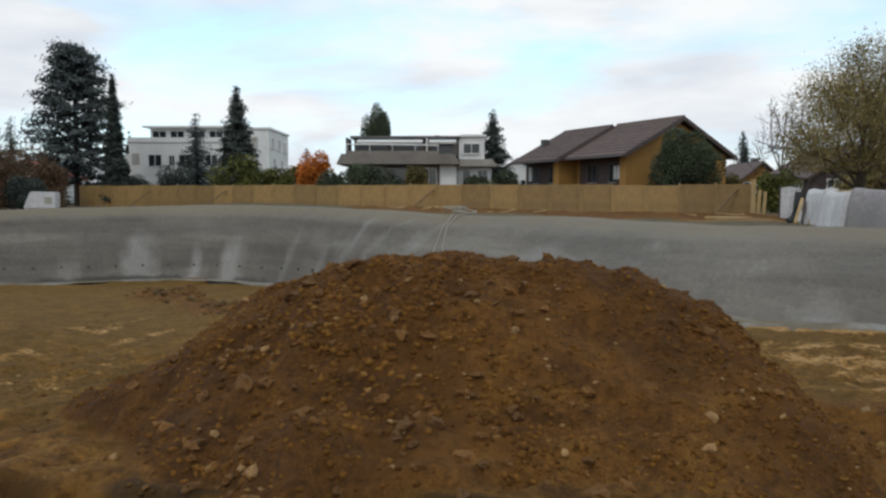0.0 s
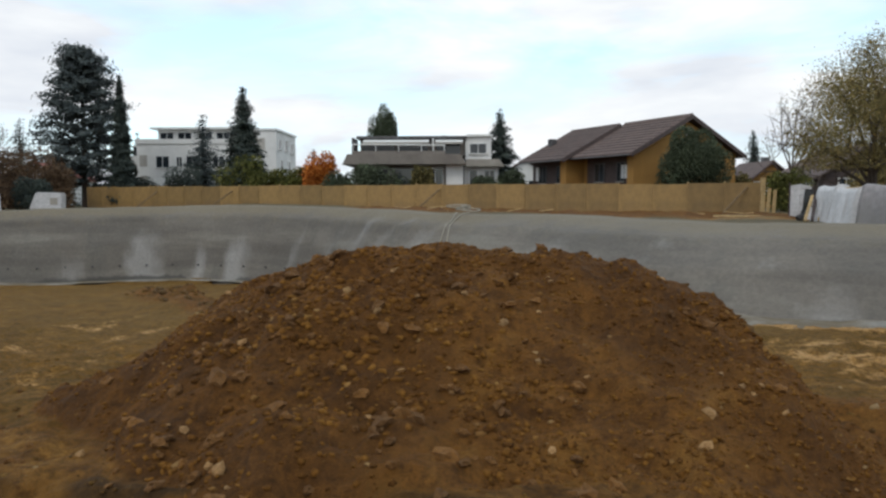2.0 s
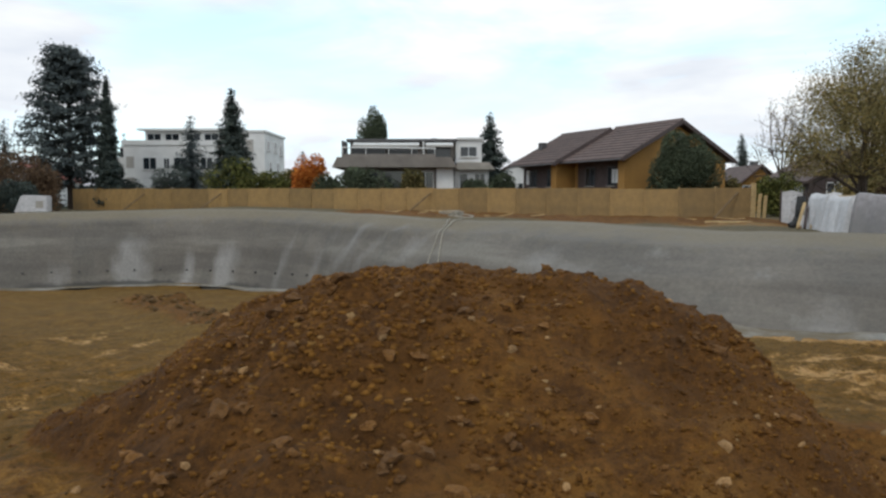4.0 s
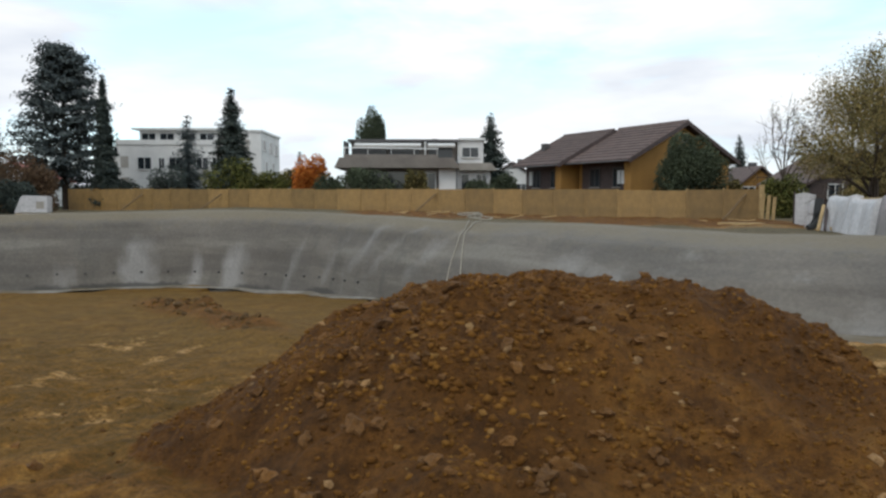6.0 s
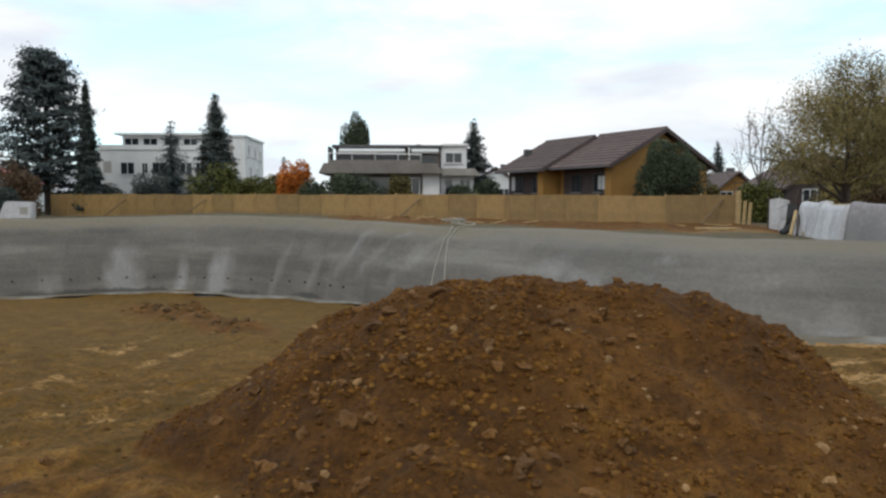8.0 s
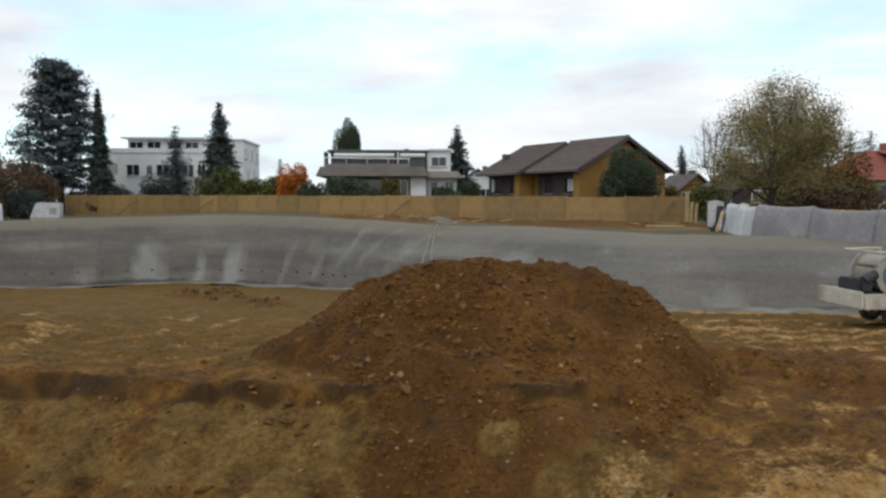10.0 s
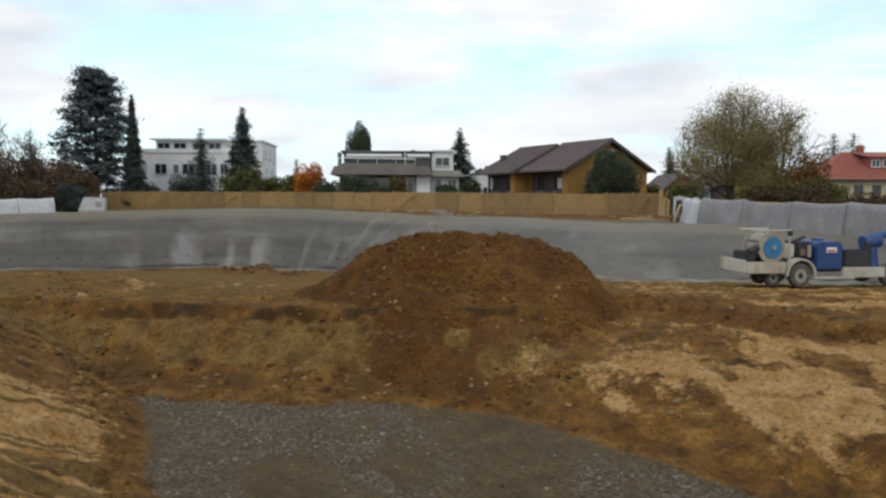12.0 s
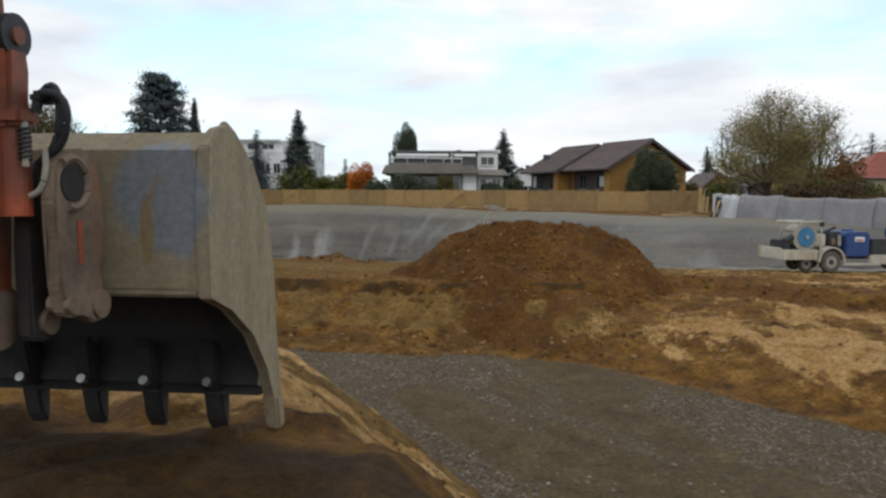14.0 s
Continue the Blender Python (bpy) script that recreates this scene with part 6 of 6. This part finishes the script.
    part("grey_hose", tube_bm(curve([(-0.66, -0.45, 1.56), (-0.61, -0.45, 1.48), (-0.573, -0.45, 1.412), (-0.532, -0.45, 1.38), (-0.49, -0.45, 1.378), (-0.449, -0.45, 1.41), (-0.43, -0.45, 1.48), (-0.44, -0.44, 1.56)]), 0.012, 8), M_ROPE, e)
    # boom and carrier beside the camera's way
    part("boom", prism_bm([(-0.9, 3.35), (-0.45, 3.45), (-0.8, 3.95), (-2.2, 4.35), (-3.6, 3.9), (-5.0, 1.9), (-4.6, 1.6), (-3.3, 3.2), (-2.1, 3.6)], "x", -1.2, -0.7, 0.03), M_RUST, e)
    house = part("upper_body", prism_bm([(-7.9, 1.1), (-4.3, 1.1), (-4.2, 1.9), (-6.0, 2.3), (-7.9, 2.3)], "x", -2.0, 0.5, 0.06), M_RUST, e)
    cab = part("cab", prism_bm([(-5.9, 1.2), (-4.2, 1.2), (-4.25, 2.2), (-4.6, 2.95), (-5.9, 2.95)], "x", -2.05, -1.1, 0.05), M_RUST, e)
    part("cab_glass", prism_bm([(-4.18, 1.5), (-4.16, 1.5), (-4.22, 2.2), (-4.24, 2.2)], "x", -1.95, -1.2), M_PANE, cab)
    for x in (-2.25, 0.15):
        trk = part("track", prism_bm([(-8.0, 0.35), (-7.6, -0.1), (-4.3, -0.1), (-3.9, 0.35), (-4.3, 0.85), (-7.6, 0.85)], "x", x, x + 0.6, 0.08), M_BLACK, e)
        for k in range(5):
            part("roller", rod_bm((x - 0.02, -7.3 + 0.68 * k, 0.2), (x + 0.62, -7.3 + 0.68 * k, 0.2), 0.2, seg=14), M_LINK, trk)
    part("turntable", rod_bm((-0.75, -6.0, 0.6), (-0.75, -6.0, 1.12), 0.8, seg=24), M_BLACK, e)
    return e


build_bucket()


# ---- loose stones, clods and gravel ----
def rock_mesh(name, seed, mat, squash=0.65, rough=0.28, cuts=2):
    rnd = random.Random(seed)
    bm = bmesh.new()
    bmesh.ops.create_icosphere(bm, subdivisions=cuts, radius=0.5)
    off = rnd.uniform(0, 50)
    for v in bm.verts:
        k = 1 + rough * (noise.noise(v.co * 2.2 + Vector((off, off, 0))) * 1.6) + rnd.uniform(-0.16, 0.16)
        v.co = Vector((v.co.x * k * 1.15, v.co.y * k, v.co.z * k * squash))
    me = bpy.data.meshes.new(name)
    bm.to_mesh(me)
    bm.free()
    me.materials.append(mat)
    return me


def scatter_stones():
    """Single stones on the heap and banks that can be told apart."""
    rnd = random.Random(11)
    meshes = [rock_mesh("stone", 100 + k, M_STONE, rnd.uniform(0.45, 0.8), 0.35, 1) for k in range(6)]
    clods = [rock_mesh("clod", 200 + k, M_CLOD, rnd.uniform(0.5, 0.8), 0.55, 2) for k in range(6)]

    def put(me, name, x, y, s, label, cat, group):
        o = new(name, me)
        o.matrix_basis = Matrix.LocRotScale((x, y, height_at(x, y) + 0.12 * s), Euler((rnd.uniform(-0.5, 0.5), rnd.uniform(-0.5, 0.5), rnd.uniform(0, 6.28))), (s, s * rnd.uniform(0.7, 1.0), s))
        tagged(o, label, cat, group)
    fixed = [(0.98, 9.72, 0.30), (-0.5, 10.4, 0.24), (-2.4, 9.5, 0.24), (3.2, 8.35, 0.32), (0.1, 9.5, 0.2), (2.1, 2.0, 0.34), (1.2, 3.6, 0.28), (3.1, 5.1, 0.24), (-2.0, 7.3, 0.28), (-0.3, 9.0, 0.22)]
    for x, y, s in fixed:
        put(rnd.choice(meshes), "stone", x, y, s * 0.55, "pale limestone lump lying in the dug soil", "stone", "stones in the soil")
    for _ in range(80):
        x, y = rnd.uniform(-5, 5.6), rnd.uniform(3.5, 12.4)
        put(rnd.choice(meshes), "stone", x, y, rnd.uniform(0.05, 0.13), "pale limestone lump lying in the dug soil", "stone", "stones in the soil")
    for _ in range(60):
        x, y = rnd.uniform(-12, 9), rnd.uniform(-3, 8)
        if float(ground_height(np.array([x]), np.array([y]))[1]["m_gravel"][0]) > 0.3:
            continue
        put(rnd.choice(meshes), "stone", x, y, rnd.uniform(0.07, 0.2), "pale limestone lump lying on the bank", "stone", "stones on the bank")
    debris = [rock_mesh("clod", 220 + k, M_DEBRIS, rnd.uniform(0.6, 0.85), 0.45, 2) for k in range(5)]
    for k in range(26):
        f = rnd.uniform(-1, 1)
        x, y = -10.3 + 3.6 * f + rnd.gauss(0, 0.5), 28.2 - 5.2 * f + rnd.gauss(0, 0.5)
        put(rnd.choice(debris), "clod", x, y, rnd.uniform(0.12, 0.34), "dark brown lump of debris on the pit floor", "clod", "clods on the pit floor")
    for _ in range(190):
        x, y = rnd.gauss(-1.2, 2.3), rnd.uniform(6.5, 12.4)
        put(rnd.choice(clods), "clod", x, y, 0.08 + 0.16 * rnd.random() ** 2, "red-brown lump of dug soil on the heap", "clod", "clods on the heap")


def rubble(name, label, cat, count, region, sizes, mat, seed):
    """Uncountable small rubble as one mesh of low rounded lumps."""
    rnd = np.random.default_rng(seed)
    x, y, keep = region(rnd, count)
    x, y = x[keep], y[keep]
    n = len(x)
    z = ground_height(x, y)[0]
    bm = bmesh.new()
    bmesh.ops.create_icosphere(bm, subdivisions=1, radius=0.5)
    bv = np.array([v.co[:] for v in bm.verts])
    bf = np.array([[v.index for v in f.verts] for f in bm.faces])
    bm.free()
    k = len(bv)
    s = (sizes[0] + (sizes[1] - sizes[0]) * rnd.random(n) ** 2.8) * (0.55 + 0.9 * vnoise(x * 0.45 + 3, y * 0.45 + 11))
    a = rnd.uniform(0, 6.28, n)
    v = bv[None] * (1 + rnd.uniform(-0.5, 0.35, (n, k, 1))) * s[:, None, None] * np.stack([rnd.uniform(0.8, 1.3, n), rnd.uniform(0.7, 1.0, n), rnd.uniform(0.45, 0.85, n)], -1)[:, None, :]
    vx = v[..., 0] * np.cos(a)[:, None] - v[..., 1] * np.sin(a)[:, None] + x[:, None]
    vy = v[..., 0] * np.sin(a)[:, None] + v[..., 1] * np.cos(a)[:, None] + y[:, None]
    vz = v[..., 2] + z[:, None] - 0.14 * s[:, None]
    co = np.stack([vx, vy, vz], -1).reshape(-1, 3)
    f = (bf[None] + (np.arange(n) * k)[:, None, None]).reshape(-1, 3)
    me = bpy.data.meshes.new(name)
    me.vertices.add(len(co))
    me.vertices.foreach_set("co", co.ravel())
    me.loops.add(f.size)
    me.loops.foreach_set("vertex_index", f.ravel())
    me.polygons.add(len(f))
    me.polygons.foreach_set("loop_start", np.arange(0, f.size, 3))
    me.update(calc_edges=True)
    me.materials.append(mat)
    return tagged(new(name, me), label, cat, kind="stuff")


def island_material(name, stops):
    m, n, l, b = material(name)
    g = n.new("ShaderNodeNewGeometry").outputs["Random Per Island"]
    co = n.new("ShaderNodeTexCoord").outputs["Object"]
    c = ramp(n, l, g, stops)
    f = noise_node(n, l, 14, 5, 0.7, co)
    g2 = noise_node(n, l, 0.5, 4, 0.6, co)
    c = mixc(n, l, 1.0, c, ramp(n, l, g2, [(0.3, (0.66, 0.6, 0.55)), (0.55, (1.0, 1.0, 1.0)), (0.72, (1.25, 1.3, 1.3))]), "MULTIPLY")
    c = mixc(n, l, 1.0, c, ramp(n, l, f, [(0.3, (0.6, 0.6, 0.6)), (0.7, (1.25, 1.25, 1.25))]), "MULTIPLY")
    l.new(c, b.inputs["Base Color"])
    b.inputs["Roughness"].default_value = 0.95
    b.inputs["Specular IOR Level"].default_value = 0.2
    bump(n, l, b, f, 0.5, 0.02)
    return m


M_SOILBITS = island_material("soil_crumbs", [(0, (0.075, 0.031, 0.005)), (0.5, (0.130, 0.055, 0.009)), (0.95, (0.175, 0.079, 0.014)), (0.988, (0.21, 0.112, 0.034)), (1, (0.27, 0.17, 0.078))])
M_BANKBITS = island_material("bank_crumbs", [(0, (0.065, 0.032, 0.008)), (0.55, (0.135, 0.070, 0.017)), (0.88, (0.20, 0.112, 0.032)), (1, (0.28, 0.19, 0.095))])
M_GRAVBITS = island_material("gravel_bits", [(0, (0.056, 0.045, 0.035)), (0.5, (0.124, 0.103, 0.083)), (0.85, (0.195, 0.167, 0.137)), (1, (0.34, 0.30, 0.26))])


def on_heap(rnd, n):
    x, y = rnd.uniform(-8, 7.5, n), rnd.uniform(3.5, 15, n)
    k = ground_height(x, y)[1]["m_crumb"]
    patch = vnoise(x * 0.8 + 31, y * 0.8) + 0.35 * vnoise(x * 2.1, y * 2.1 + 9) + 0.12 * (x < 0)
    return x, y, (k > 0.4) & (patch > rnd.uniform(0.3, 1.25, n))


def on_bank(rnd, n):
    x, y = rnd.uniform(-15, 13, n), rnd.uniform(-16, 16, n)
    k = ground_height(x, y)[1]
    patch = vnoise(x * 0.55 + 20, y * 0.55)
    return x, y, (k["m_gravel"] < 0.5) & (k["m_heap"] < 0.5) & (patch > rnd.uniform(0.25, 1.0, n))


def on_foot(rnd, n):
    x, y = rnd.uniform(-24, 14, n), rnd.uniform(-7, 37, n)
    k = ground_height(x, y)[1]["m_foot"] * (0.35 + vnoise(x * 0.9 + 5, y * 0.9))
    return x, y, k > rnd.uniform(0.2, 1.1, n)


def on_bed(rnd, n):
    x, y = rnd.uniform(-12, 13, n), rnd.uniform(-13, 6, n)
    k = ground_height(x, y)[1]
    return x, y, k["m_gravel"] * (1.15 - 0.9 * k["m_mud"]) > rnd.uniform(0.2, 0.9, n)


scatter_stones()
rubble("soil_crumbs", "loose red-brown soil crumbs over the heap", "soil", 120000, on_heap, (0.014, 0.13), M_SOILBITS, 21)
rubble("bank_crumbs", "loose yellow-brown crumbs on the banks and floor", "soil", 36000, on_bank, (0.015, 0.11), M_BANKBITS, 22)
rubble("bank_rubble", "broken brown soil lumps along the foot of the banks", "soil", 60000, on_foot, (0.03, 0.3), M_BANKBITS, 24)
rubble("gravel", "loose grey gravel on the excavation's bed", "gravel", 62000, on_bed, (0.022, 0.10), M_GRAVBITS, 23)
